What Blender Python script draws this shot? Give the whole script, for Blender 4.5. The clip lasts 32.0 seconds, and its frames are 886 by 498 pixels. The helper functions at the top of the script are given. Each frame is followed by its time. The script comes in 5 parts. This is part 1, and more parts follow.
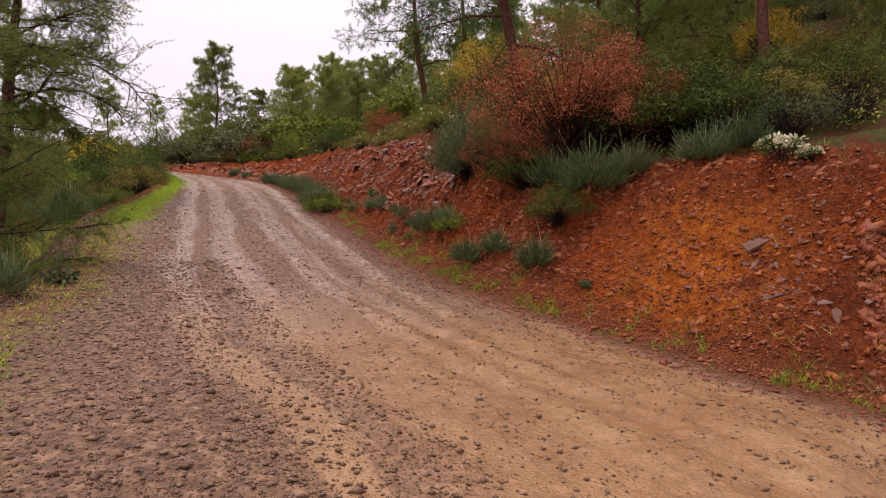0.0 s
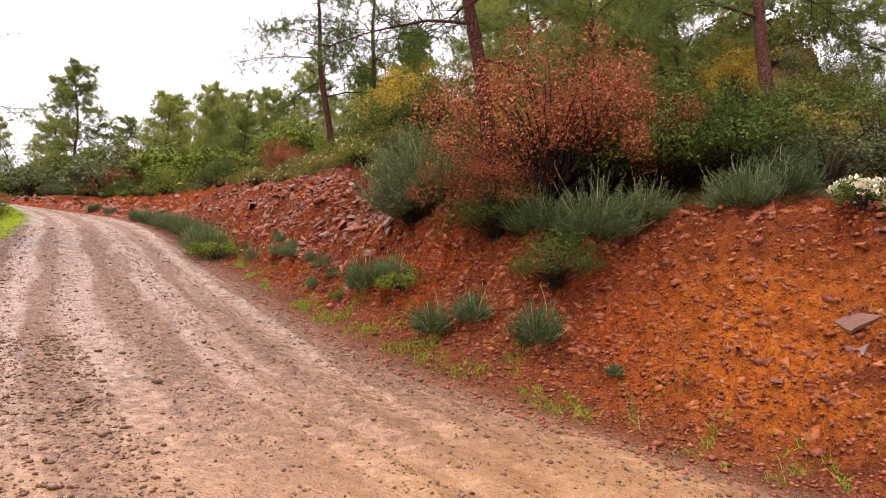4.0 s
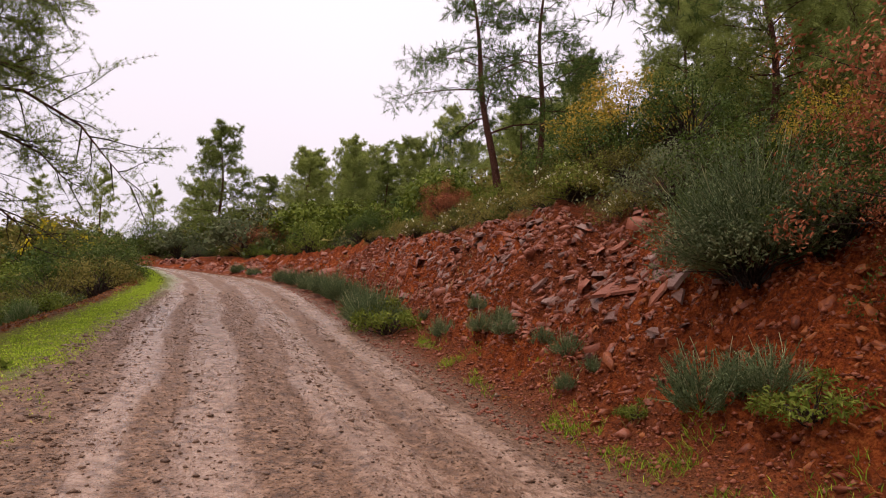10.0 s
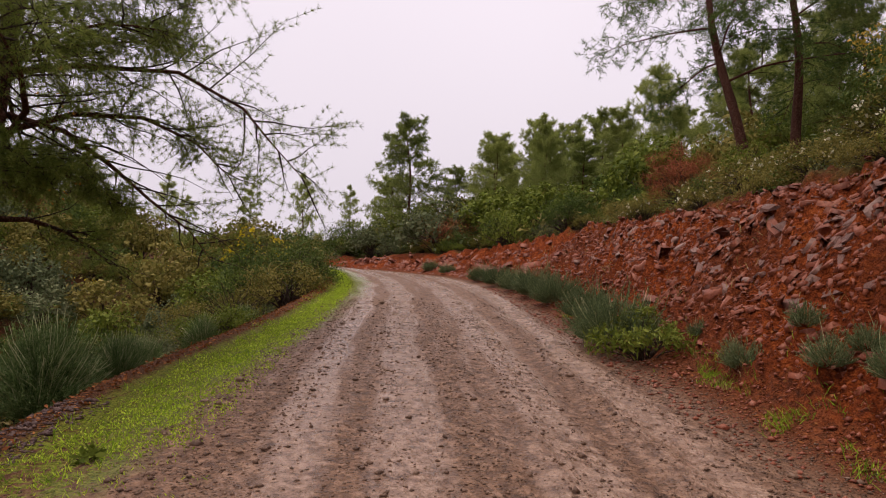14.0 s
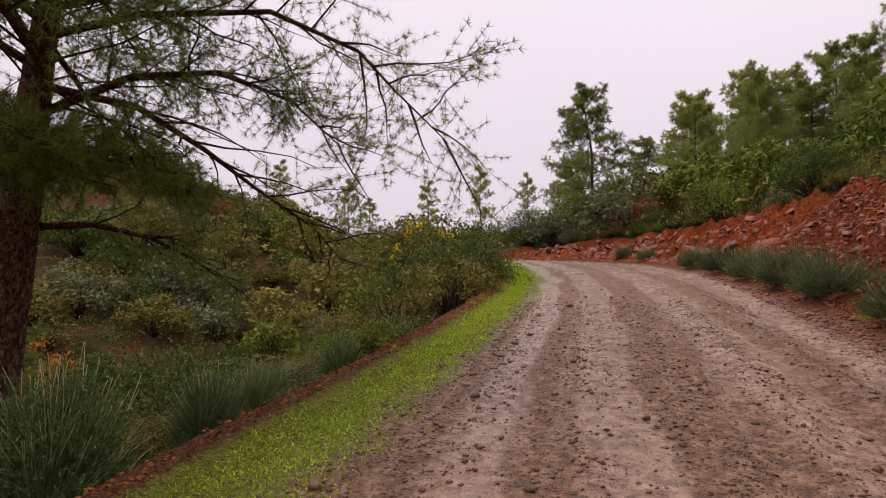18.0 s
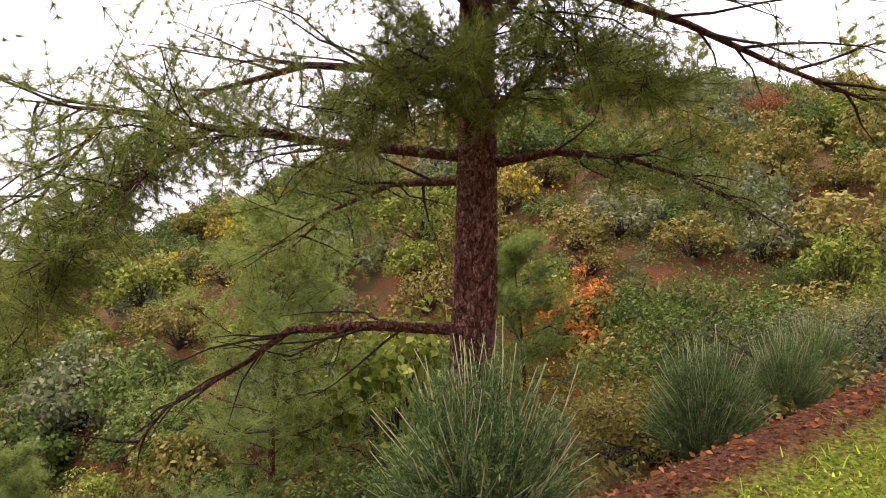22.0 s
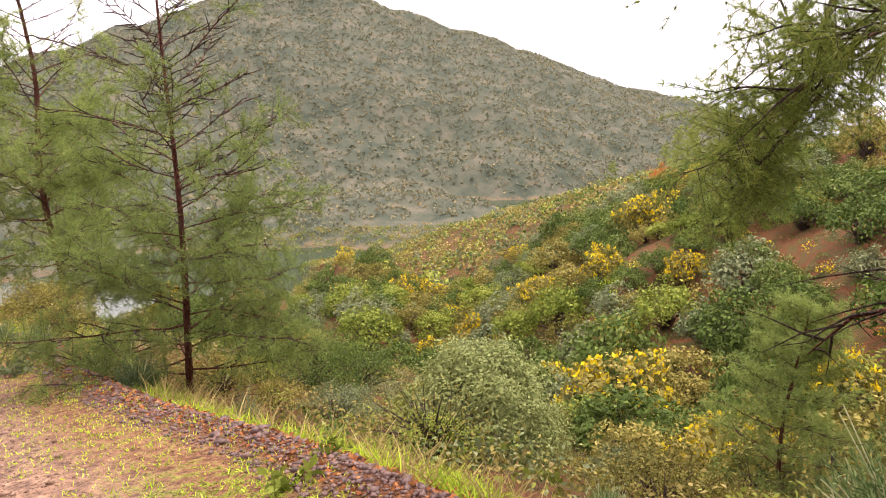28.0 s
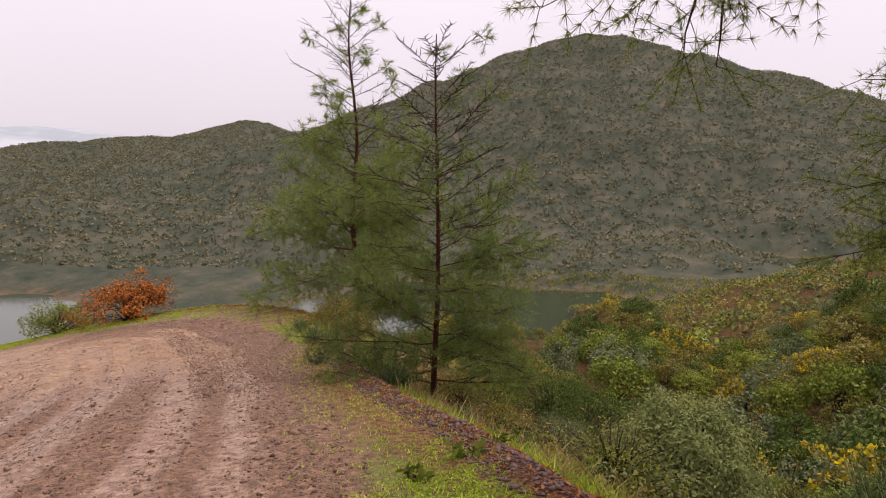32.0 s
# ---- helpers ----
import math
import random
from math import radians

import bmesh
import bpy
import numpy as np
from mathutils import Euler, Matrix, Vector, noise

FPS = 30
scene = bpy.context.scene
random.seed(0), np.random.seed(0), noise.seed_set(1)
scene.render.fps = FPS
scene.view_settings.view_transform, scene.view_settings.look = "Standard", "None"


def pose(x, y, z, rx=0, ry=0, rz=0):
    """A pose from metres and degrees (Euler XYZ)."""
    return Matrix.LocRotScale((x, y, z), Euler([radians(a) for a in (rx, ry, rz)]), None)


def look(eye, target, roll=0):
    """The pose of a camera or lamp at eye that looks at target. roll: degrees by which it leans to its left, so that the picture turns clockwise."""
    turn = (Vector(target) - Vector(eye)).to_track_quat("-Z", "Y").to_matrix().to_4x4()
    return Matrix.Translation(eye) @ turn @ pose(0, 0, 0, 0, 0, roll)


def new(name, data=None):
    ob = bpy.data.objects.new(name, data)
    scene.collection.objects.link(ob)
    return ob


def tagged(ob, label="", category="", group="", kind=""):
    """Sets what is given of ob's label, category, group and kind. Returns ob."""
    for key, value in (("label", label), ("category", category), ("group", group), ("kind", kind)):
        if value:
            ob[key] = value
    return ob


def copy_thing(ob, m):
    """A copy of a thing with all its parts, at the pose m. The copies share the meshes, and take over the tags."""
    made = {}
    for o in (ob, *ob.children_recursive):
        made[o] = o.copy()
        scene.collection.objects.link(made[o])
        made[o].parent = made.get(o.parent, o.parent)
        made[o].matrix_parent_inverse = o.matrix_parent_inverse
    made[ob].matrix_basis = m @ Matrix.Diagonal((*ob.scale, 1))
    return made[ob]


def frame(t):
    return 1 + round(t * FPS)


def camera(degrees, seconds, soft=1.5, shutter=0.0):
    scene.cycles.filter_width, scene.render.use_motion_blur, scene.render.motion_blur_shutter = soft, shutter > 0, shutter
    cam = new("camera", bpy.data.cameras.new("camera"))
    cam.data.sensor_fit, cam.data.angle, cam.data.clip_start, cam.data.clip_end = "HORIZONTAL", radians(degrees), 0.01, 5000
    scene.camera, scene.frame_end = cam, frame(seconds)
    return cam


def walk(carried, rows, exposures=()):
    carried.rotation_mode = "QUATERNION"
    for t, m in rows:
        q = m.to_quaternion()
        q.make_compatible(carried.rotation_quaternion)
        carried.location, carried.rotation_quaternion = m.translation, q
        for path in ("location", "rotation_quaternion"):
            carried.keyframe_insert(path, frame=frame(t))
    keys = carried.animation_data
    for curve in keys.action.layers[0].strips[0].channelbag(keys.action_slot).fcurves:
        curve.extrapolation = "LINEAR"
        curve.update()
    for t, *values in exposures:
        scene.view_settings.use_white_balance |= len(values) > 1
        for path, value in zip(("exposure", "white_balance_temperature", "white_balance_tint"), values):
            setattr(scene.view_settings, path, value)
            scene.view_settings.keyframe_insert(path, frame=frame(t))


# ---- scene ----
# camera: t, x, y, z, yaw, pitch, roll
cam = camera(70.0, 32.0, soft=1.0)
ROWS = [
    (0.0, -0.230, 1.131, 1.672, -0.08, 3.17, 0.35),
    (0.5, -0.371, 1.534, 1.733, -2.79, 3.29, 0.24),
    (1.0, -0.519, 1.963, 1.798, -5.38, 3.46, 0.21),
    (1.5, -0.645, 2.397, 1.854, -7.91, 3.37, 0.38),
    (2.0, -0.754, 2.808, 1.906, -9.65, 3.59, 0.26),
    (2.5, -0.892, 3.211, 1.958, -10.65, 3.55, 0.38),
    (3.0, -1.044, 3.632, 2.019, -11.55, 3.65, 0.39),
    (3.5, -1.218, 4.090, 2.103, -11.34, 4.74, 0.41),
    (4.0, -1.394, 4.506, 2.183, -11.01, 7.25, 0.42),
    (4.5, -1.584, 4.909, 2.257, -10.56, 10.79, 0.26),
    (6.5, -2.228, 6.640, 2.482, -8.63, 12.69, -0.12),
    (7.0, -2.389, 7.102, 2.573, -8.35, 12.82, -0.20),
    (7.5, -2.611, 7.550, 2.660, -7.79, 12.81, -0.10),
    (8.0, -2.736, 7.979, 2.724, -7.14, 12.85, -0.22),
    (8.5, -2.836, 8.442, 2.840, -5.88, 12.75, -0.38),
    (9.0, -2.942, 8.882, 2.930, -4.30, 12.41, -0.17),
    (9.5, -3.063, 9.321, 3.040, -2.06, 12.23, -0.15),
    (10.0, -3.167, 9.745, 3.154, -0.18, 12.14, -0.14),
    (10.5, -3.305, 10.179, 3.241, 2.42, 11.93, -0.20),
    (11.0, -3.429, 10.628, 3.360, 4.84, 11.83, -0.20),
    (11.5, -3.528, 11.131, 3.463, 6.70, 11.68, -0.27),
    (12.0, -3.664, 11.572, 3.550, 8.64, 11.53, -0.28),
    (12.5, -3.838, 11.999, 3.661, 10.69, 11.44, -0.33),
    (13.0, -4.006, 12.431, 3.740, 12.32, 11.28, -0.35),
    (13.5, -4.183, 12.836, 3.848, 14.49, 11.19, -0.44),
    (14.0, -4.398, 13.317, 3.981, 16.71, 11.04, -0.51),
    (14.5, -4.610, 13.791, 4.084, 18.03, 10.81, -0.32),
    (16.5, -5.328, 15.527, 4.422, 24.89, 10.48, 0.21),
    (17.0, -5.508, 15.927, 4.476, 27.63, 10.35, 0.11),
    (17.5, -5.668, 16.299, 4.540, 30.27, 10.24, 0.09),
    (18.0, -5.798, 16.670, 4.610, 33.53, 10.17, 0.20),
    (18.5, -5.964, 16.927, 4.636, 37.12, 10.10, 0.17),
    (19.0, -6.181, 17.215, 4.719, 40.59, 10.09, 0.07),
    (19.5, -6.388, 17.523, 4.774, 44.15, 9.91, 0.04),
    (20.0, -6.557, 17.709, 4.825, 49.21, 9.15, 0.26),
    (20.5, -6.787, 17.900, 4.873, 55.65, 7.68, 0.08),
    (21.0, -6.977, 18.103, 4.940, 62.96, 5.17, 0.08),
    (21.5, -7.160, 18.339, 5.030, 72.41, 3.46, -0.03),
    (22.0, -7.322, 18.451, 5.067, 81.58, 1.85, -0.01),
    (22.5, -7.531, 18.494, 5.105, 89.45, -0.11, 0.10),
    (23.0, -7.697, 18.529, 5.128, 94.04, -2.58, 0.10),
    (23.5, -7.805, 18.640, 5.164, 100.73, -5.48, 0.26),
    (24.0, -7.795, 18.757, 5.208, 106.01, -7.59, 0.24),
    (24.5, -7.785, 18.889, 5.258, 113.60, -10.80, 0.41),
    (26.5, -8.093, 19.871, 5.474, 140.19, -11.86, 0.01),
    (27.0, -8.173, 20.017, 5.532, 146.04, -12.51, 0.02),
    (27.5, -8.254, 20.170, 5.575, 153.59, -12.83, 0.05),
    (28.0, -8.301, 20.354, 5.614, 158.86, -13.13, 0.04),
    (28.5, -8.369, 20.530, 5.670, 162.97, -13.37, 0.07),
    (29.0, -8.455, 20.714, 5.724, 167.75, -12.08, 0.05),
    (29.5, -8.463, 20.927, 5.769, 171.04, -11.11, 0.02),
    (30.0, -8.481, 21.157, 5.822, 173.62, -10.43, 0.03),
    (30.5, -8.578, 21.372, 5.855, 175.97, -9.59, -0.05),
    (31.0, -8.645, 21.590, 5.889, 178.32, -9.09, -0.10),
    (31.5, -8.704, 21.818, 5.944, 180.53, -9.03, -0.01),
    (32.0, -8.825, 22.049, 6.008, 183.58, -9.18, -0.03),
]
EXPOSURES = [(t, e, 6800, 16) for t, e in ((0.0, 0.45), (2.0, 0.9), (4.0, 1.2), (7.0, 0.85), (9.0, 0.5), (13.0, 0.12), (17.0, 0.15), (19.0, 0.1), (21.0, 0.9), (22.0, 1.6), (23.0, 1.85), (24.5, 1.75), (26.5, 1.85), (28.0, 1.95), (30.0, 1.5), (31.0, 0.9), (32.0, 0.6))]
walk(cam, [(t, pose(x, y, z, 90 + pitch, roll, yaw)) for t, x, y, z, yaw, pitch, roll in ROWS], EXPOSURES)

# ---- world and light ----
world = bpy.data.worlds.new("overcast_sky")
scene.world = world
world.use_nodes = True
wn, wl = world.node_tree.nodes, world.node_tree.links
wn.clear()
sky = wn.new("ShaderNodeTexSky")
sky.sky_type = "NISHITA"
sky.sun_disc = False
sky.sun_elevation, sky.sun_rotation = radians(70), radians(125)
sky.air_density, sky.dust_density = 1.0, 4.0
grey = wn.new("ShaderNodeMixRGB")
grey.inputs[0].default_value = 0.93
# overcast: brightest overhead, dimmer towards the horizon
cloud = wn.new("ShaderNodeTexNoise")
cloud.inputs["Scale"].default_value = 1.6
ramp = wn.new("ShaderNodeValToRGB")
ramp.color_ramp.elements[0].color = (8.9, 8.45, 9.35, 1)
ramp.color_ramp.elements[1].color = (10.2, 9.7, 10.7, 1)
way = wn.new("ShaderNodeTexCoord")
veil = wn.new("ShaderNodeVectorMath")
veil.operation = "DOT_PRODUCT"
veil.inputs[1].default_value = (-0.03, 0.03, 0.50)
level = wn.new("ShaderNodeMath")
level.operation = "ADD"
level.inputs[1].default_value = 0.60
back = wn.new("ShaderNodeBackground")
strength = wn.new("ShaderNodeMath")
strength.operation = "MULTIPLY"
strength.inputs[1].default_value = 0.1
wout = wn.new("ShaderNodeOutputWorld")
wl.new(cloud.outputs["Fac"], ramp.inputs[0])
wl.new(sky.outputs[0], grey.inputs[1])
wl.new(ramp.outputs[0], grey.inputs[2])
wl.new(grey.outputs[0], back.inputs[0])
wl.new(way.outputs["Generated"], veil.inputs[0])
wl.new(veil.outputs["Value"], level.inputs[0])
wl.new(level.outputs[0], strength.inputs[0])
wl.new(strength.outputs[0], back.inputs[1])
wl.new(back.outputs[0], wout.inputs[0])
sun = new("sun", bpy.data.lights.new("sun", "SUN"))
sun.data.energy, sun.data.angle, sun.data.color = 1.5, radians(50), (1.0, 0.92, 0.76)
sun.matrix_world = look((0, 0, 80), (24, 17, 0))

# ---- the plan: road line, bank, gully, hills ----
# road nodes: x, y, z, half width, cross fall to the right, bank height
ROAD = [(19.6, 1.2, -4.1, 2.3, 0.0, 2.4), (10.6, 2.4, -1.9, 2.4, 0.0, 2.6), (6.6, 2.85, -0.9, 2.6, 0.0, 2.8), (2.3, 4.1, 0.05, 3.4, -0.02, 3.0),
        (0.45, 6.35, 0.62, 3.6, -0.04, 3.0), (-1.35, 9.2, 1.2, 3.5, -0.05, 2.9), (-3.0, 12.4, 1.92, 3.0, -0.08, 2.7),
        (-4.3, 15.75, 2.7, 2.75, -0.09, 2.8), (-6.5, 21.3, 4.05, 2.6, -0.06, 2.95), (-8.7, 27.2, 5.45, 2.5, -0.03, 2.35),
        (-11.3, 33.0, 6.9, 2.4, 0.0, 2.0), (-15.5, 39.0, 8.4, 2.3, 0.0, 1.4), (-22.0, 44.5, 9.8, 2.3, 0.0, 1.2), (-34.0, 51.0, 11.4, 2.3, 0.0, 1.0)]


def spline(nodes, step=0.15):
    """Catmull-Rom through the nodes."""
    p = np.array(nodes, float)
    p = np.vstack([2 * p[0] - p[1], p, 2 * p[-1] - p[-2]])
    out = []
    for i in range(1, len(p) - 2):
        n = max(2, int(np.linalg.norm(p[i + 1][:2] - p[i][:2]) / step))
        t = np.linspace(0, 1, n, endpoint=False)[:, None]
        a, b, c, d = p[i - 1], p[i], p[i + 1], p[i + 2]
        out.append(0.5 * (2 * b + (c - a) * t + (2 * a - 5 * b + 4 * c - d) * t * t + (3 * b - a - 3 * c + d) * t ** 3))
    return np.vstack(out)


LINE = spline(ROAD)
STEP = np.diff(LINE[:, :2], axis=0)
STEP = np.vstack([STEP, STEP[-1]])
STEP /= np.linalg.norm(STEP, axis=1)[:, None]
ARC = np.concatenate([[0], np.cumsum(np.linalg.norm(np.diff(LINE[:, :2], axis=0), axis=1))])
ARC -= ARC[np.argmin(np.hypot(LINE[:, 0] - 0.45, LINE[:, 1] - 6.35))]


def along(x, y):
    """Arc length at the foot of the perpendicular on the road line, and the distance to its right, for arrays."""
    x, y = np.ravel(x), np.ravel(y)
    arc, u = np.zeros(len(x)), np.zeros(len(x))
    for i in range(0, len(x), 20000):
        dx, dy = x[i:i + 20000, None] - LINE[None, ::2, 0], y[i:i + 20000, None] - LINE[None, ::2, 1]
        k = np.argmin(dx * dx + dy * dy, axis=1)
        r = np.arange(len(k))
        px, py = dx[r, k], dy[r, k]
        t = STEP[k * 2]
        dd = np.hypot(px, py)
        side = px * t[:, 1] - py * t[:, 0]
        arc[i:i + 20000] = ARC[k * 2] + np.clip(px * t[:, 0] + py * t[:, 1], -0.25, 0.25)
        u[i:i + 20000] = np.where(dd < 6, side, np.where(side >= 0, dd, -dd))
    return arc, u


def road_at(s, c):
    """Column c of the road line (z, half width, cross fall, bank) at arc length s."""
    return np.interp(s, ARC, LINE[:, c])


def waves(x, y, size, seed=0, octaves=3):
    """Smooth uneven relief, about -1 to 1, for arrays."""
    rng = np.random.RandomState(seed)
    out, amp = np.zeros(np.shape(x)), 1.0
    for o in range(octaves):
        for _ in range(5):
            a = rng.uniform(0, 6.283)
            k = 6.283 / size * rng.uniform(0.7, 1.4) * 2 ** o
            out = out + amp * 0.35 * np.sin(k * (x * np.cos(a) + y * np.sin(a)) + rng.uniform(0, 6.283))
        amp *= 0.5
    return out


def smin(a, b, k):
    h = np.clip(0.5 + 0.5 * (b - a) / k, 0, 1)
    return b * (1 - h) + a * h - k * h * (1 - h)


def smax(a, b, k):
    return -smin(-a, -b, k)


def step01(a, b, v):
    t = np.clip((v - a) / (b - a), 0, 1)
    return t * t * (3 - 2 * t)


LAKE = -50.0
GULLY_Y = [-400, -230, -100, -37, -11, -3, 8, 25, 40, 70, 200]
GULLY_X = [-60, -50, -40, -33, -25, -26, -23, -18, -24, -40, -90]
GULLY_Z = [-80, -62, -30, -14.5, -8.0, -6.5, -4.8, 2.0, 7.0, 12.5, 30]
RIDGE_Y = [-400, -215, -120, -60, -20, 0, 15, 30, 50, 120, 300]
RIDGE_Z = [-90, -54, -20, -4.5, 2.5, 7, 13, 19, 22, 34, 50]
VERGE_S, VERGE_W = [-30, -5, 0, 5, 12, 16, 22, 27, 60], [3.2, 3.2, 2.2, 0.7, 1.5, 1.5, 0.95, 0.6, 0.6]


FACE_V = [0.0, 0.5, 1.0, 1.5, 2.0, 2.45, 2.9, 3.4]
FACE_Z = [0.0, 0.14, 0.48, 0.92, 1.62, 2.3, 2.72, 2.98]
MOUND_Z = [0.0, 0.32, 0.78, 1.28, 1.95, 2.4, 2.75, 3.0]
SCOOP_Z = [0.0, 0.08, 0.4, 0.82, 1.28, 1.95, 2.78, 3.0]


def height(x, y, fine=True):
    shape = np.shape(x)
    x, y = np.ravel(np.asarray(x, float)), np.ravel(np.asarray(y, float))
    s, u = along(x, y)
    zc, w, cross, bank = road_at(s, 2), road_at(s, 3), road_at(s, 4), road_at(s, 5)
    v = u - w
    # road, ditch and cut bank to its right
    wob = 0.12 * np.sin(s * 0.9) + 0.1 * np.sin(s * 2.1 + 1)
    vb = np.clip(v + wob * step01(0.5, 2, v), 0, None)
    # cut face: gentle toe, then steep; the scoop in the bend has an overhanging lip
    even = np.interp(vb, FACE_V, FACE_Z)
    even = even + step01(3.3, 4.6, s) * step01(11.0, 9.0, s) * (np.interp(vb, FACE_V, MOUND_Z) - even)
    lip = np.interp(vb, FACE_V, SCOOP_Z)
    scoop = step01(-3.0, 0.5, s) * step01(5.0, 3.2, s)
    rise = bank / 2.95 * (even + scoop * (lip - even)) + np.clip(vb - 3.4, 0, 45) * np.interp(s, [18, 38], [0.46, 0.2]) + np.clip(vb - 48, 0, 200) * 0.1
    right = zc + cross * np.clip(u, -3, w) + rise
    if fine:
        face = step01(0.3, 1.0, vb) * (1 - step01(3.2, 4.4, vb))
        ridge = np.abs(waves(x + 0.3 * right, y, 0.8, 13, 3))
        rocky = 0.6 + 0.4 * step01(6, 10, s)
        beds = np.abs(waves(x * 0.8 + 0.6 * right, y * 0.8 - 0.5 * right, 0.42, 17, 2))
        right = right + face * rocky * (0.13 * waves(x, y, 1.3, 3) + 0.07 * waves(x, y, 0.4, 4, 2) - 0.15 * (0.5 - ridge) - 0.1 * (0.45 - beds)) + 0.22 * step01(3.0, 6, vb) * waves(x, y, 5, 5)
        on = step01(-0.5, 0.4, w - np.abs(u + 0.1))
        for c, d in ((-1.55, 0.022), (-0.75, 0.035), (0.15, 0.03), (0.95, 0.04), (1.6, 0.025)):
            drift = 0.12 * np.sin(s * 0.35 + c * 3)
            right = right - on * d * np.exp(-((u - c - drift) / 0.17) ** 2) + on * 0.6 * d * np.exp(-((u - c - drift - 0.3) / 0.13) ** 2)
        right = right + on * (0.012 * waves(x, y, 0.9, 6) + 0.006 * waves(x, y, 0.3, 7, 2))
    # left shoulder falls into the gully
    vl = np.clip(-u - w, 0, None)
    verge = np.interp(s, VERGE_S, VERGE_W)
    drop = 0.05 * np.minimum(vl, verge) + 0.62 * np.clip(vl - verge, 0, 1.2) + 0.5 * np.clip(vl - verge - 1.2, 0, 400)
    left = zc - drop + 0.05 * np.exp(-((vl - verge + 0.1) / 0.3) ** 2)
    xg, zg, zr = np.interp(y, GULLY_Y, GULLY_X), np.interp(y, GULLY_Y, GULLY_Z), np.interp(y, RIDGE_Y, RIDGE_Z)
    rough = 0.5 * waves(x, y, 14, 8) * step01(3, 12, vl)
    west = smin(zg + 0.43 * (xg - x), zr + 0.04 * (xg - x - 60), 6.0)
    left = smax(left, np.minimum(west, zg + 30 + 0 * x), 1.5) + rough
    # spur that runs down to the lake
    d = 22 - y
    spur = 5.0 - 0.253 * d - 7 * np.clip((64 - d) / 30, 0, 3) - 0.5 * np.clip(x + 6 + 0.02 * d, 0, None) - 0.35 * np.clip(-8.8 - 0.2 * d - x, 0, None) + 0.6 * waves(x, y, 16, 15)
    left = smax(left, spur, 2.0)
    z = np.where(u > 0, right, left)
    # valley: everything sinks to the lake southwards
    south = np.clip(-(y + 9), 0, None)
    limit = np.where(y > -9, 0.2 + 0.75 * (y + 9), 0.2 - 0.45 * south)
    z = np.where(x > -20 - 0.1 * south, smin(z, np.maximum(limit, -70), 1.5), z)
    # far shore
    r = np.hypot((x + 118) * np.where(x < -118, 0.58, 0.78), y + 690)
    hill = smin(132 - 0.47 * r, 125 + 0 * r, 12.0) + 4 * waves(x, y, 170, 9, 4) + 2.5 * waves(x, y, 75, 16, 2) - 7 * np.abs(np.sin(8 * np.arctan2(y + 690, x + 118) + 0.012 * r)) * step01(40, 160, r)
    arm_t = np.clip((x + 40) / 330, 0, 1)
    arm = 75 - 118 * arm_t - 0.45 * np.hypot(np.clip(x - 290, 0, None), y + 560 - 180 * arm_t) + 4 * waves(x, y, 120, 10, 4) + 2 * waves(x, y, 60, 18, 2)
    arm = np.where(x > -60, arm, -200)
    west_hill = 14 - 0.3 * np.hypot((x + 420) * 0.7, y + 560) + 6 * waves(x, y, 150, 11, 4)
    left_hill = 30 - 0.14 * np.hypot((x - 270) * 0.8, y + 740) + 5 * waves(x, y, 160, 14, 4)
    far = np.maximum(np.maximum(hill, arm), np.maximum(west_hill, left_hill))
    far = np.where(y < -150, far, -200)
    z = np.maximum(z, far)
    ring = np.hypot(x, y)
    edge = -60 + step01(1000, 1900, ring) * (72 + 34 * waves(x, y, 900, 12, 3) + 120 * np.exp(-((x + 850) / 420) ** 2 - ((y + 1330) / 420) ** 2))
    z = np.where(ring > 900, np.maximum(z, edge), z)
    return z.reshape(shape)


def axis(lo, hi, fine, top, grow=1.09):
    out = list(np.arange(lo, hi, fine))
    for end, sign in ((lo, -1), (hi, 1)):
        d, v = fine, end
        while abs(v) < top:
            d = min(d * grow, 16 if abs(v) < 950 else 160)
            v = v + sign * d
            out.append(v)
    return np.array(sorted(set(out)))


GX, GY = axis(-13.5, 8.5, 0.075, 2600), axis(-3.0, 34.0, 0.08, 2600)


SHEET = height(*np.meshgrid(GX, GY))


def on_sheet(x, y):
    """Height of the ground mesh itself, between its vertices."""
    i = np.clip(np.searchsorted(GX, x) - 1, 0, len(GX) - 2)
    j = np.clip(np.searchsorted(GY, y) - 1, 0, len(GY) - 2)
    a, b = (x - GX[i]) / (GX[i + 1] - GX[i]), (y - GY[j]) / (GY[j + 1] - GY[j])
    return (SHEET[j, i] * (1 - a) + SHEET[j, i + 1] * a) * (1 - b) + (SHEET[j + 1, i] * (1 - a) + SHEET[j + 1, i + 1] * a) * b


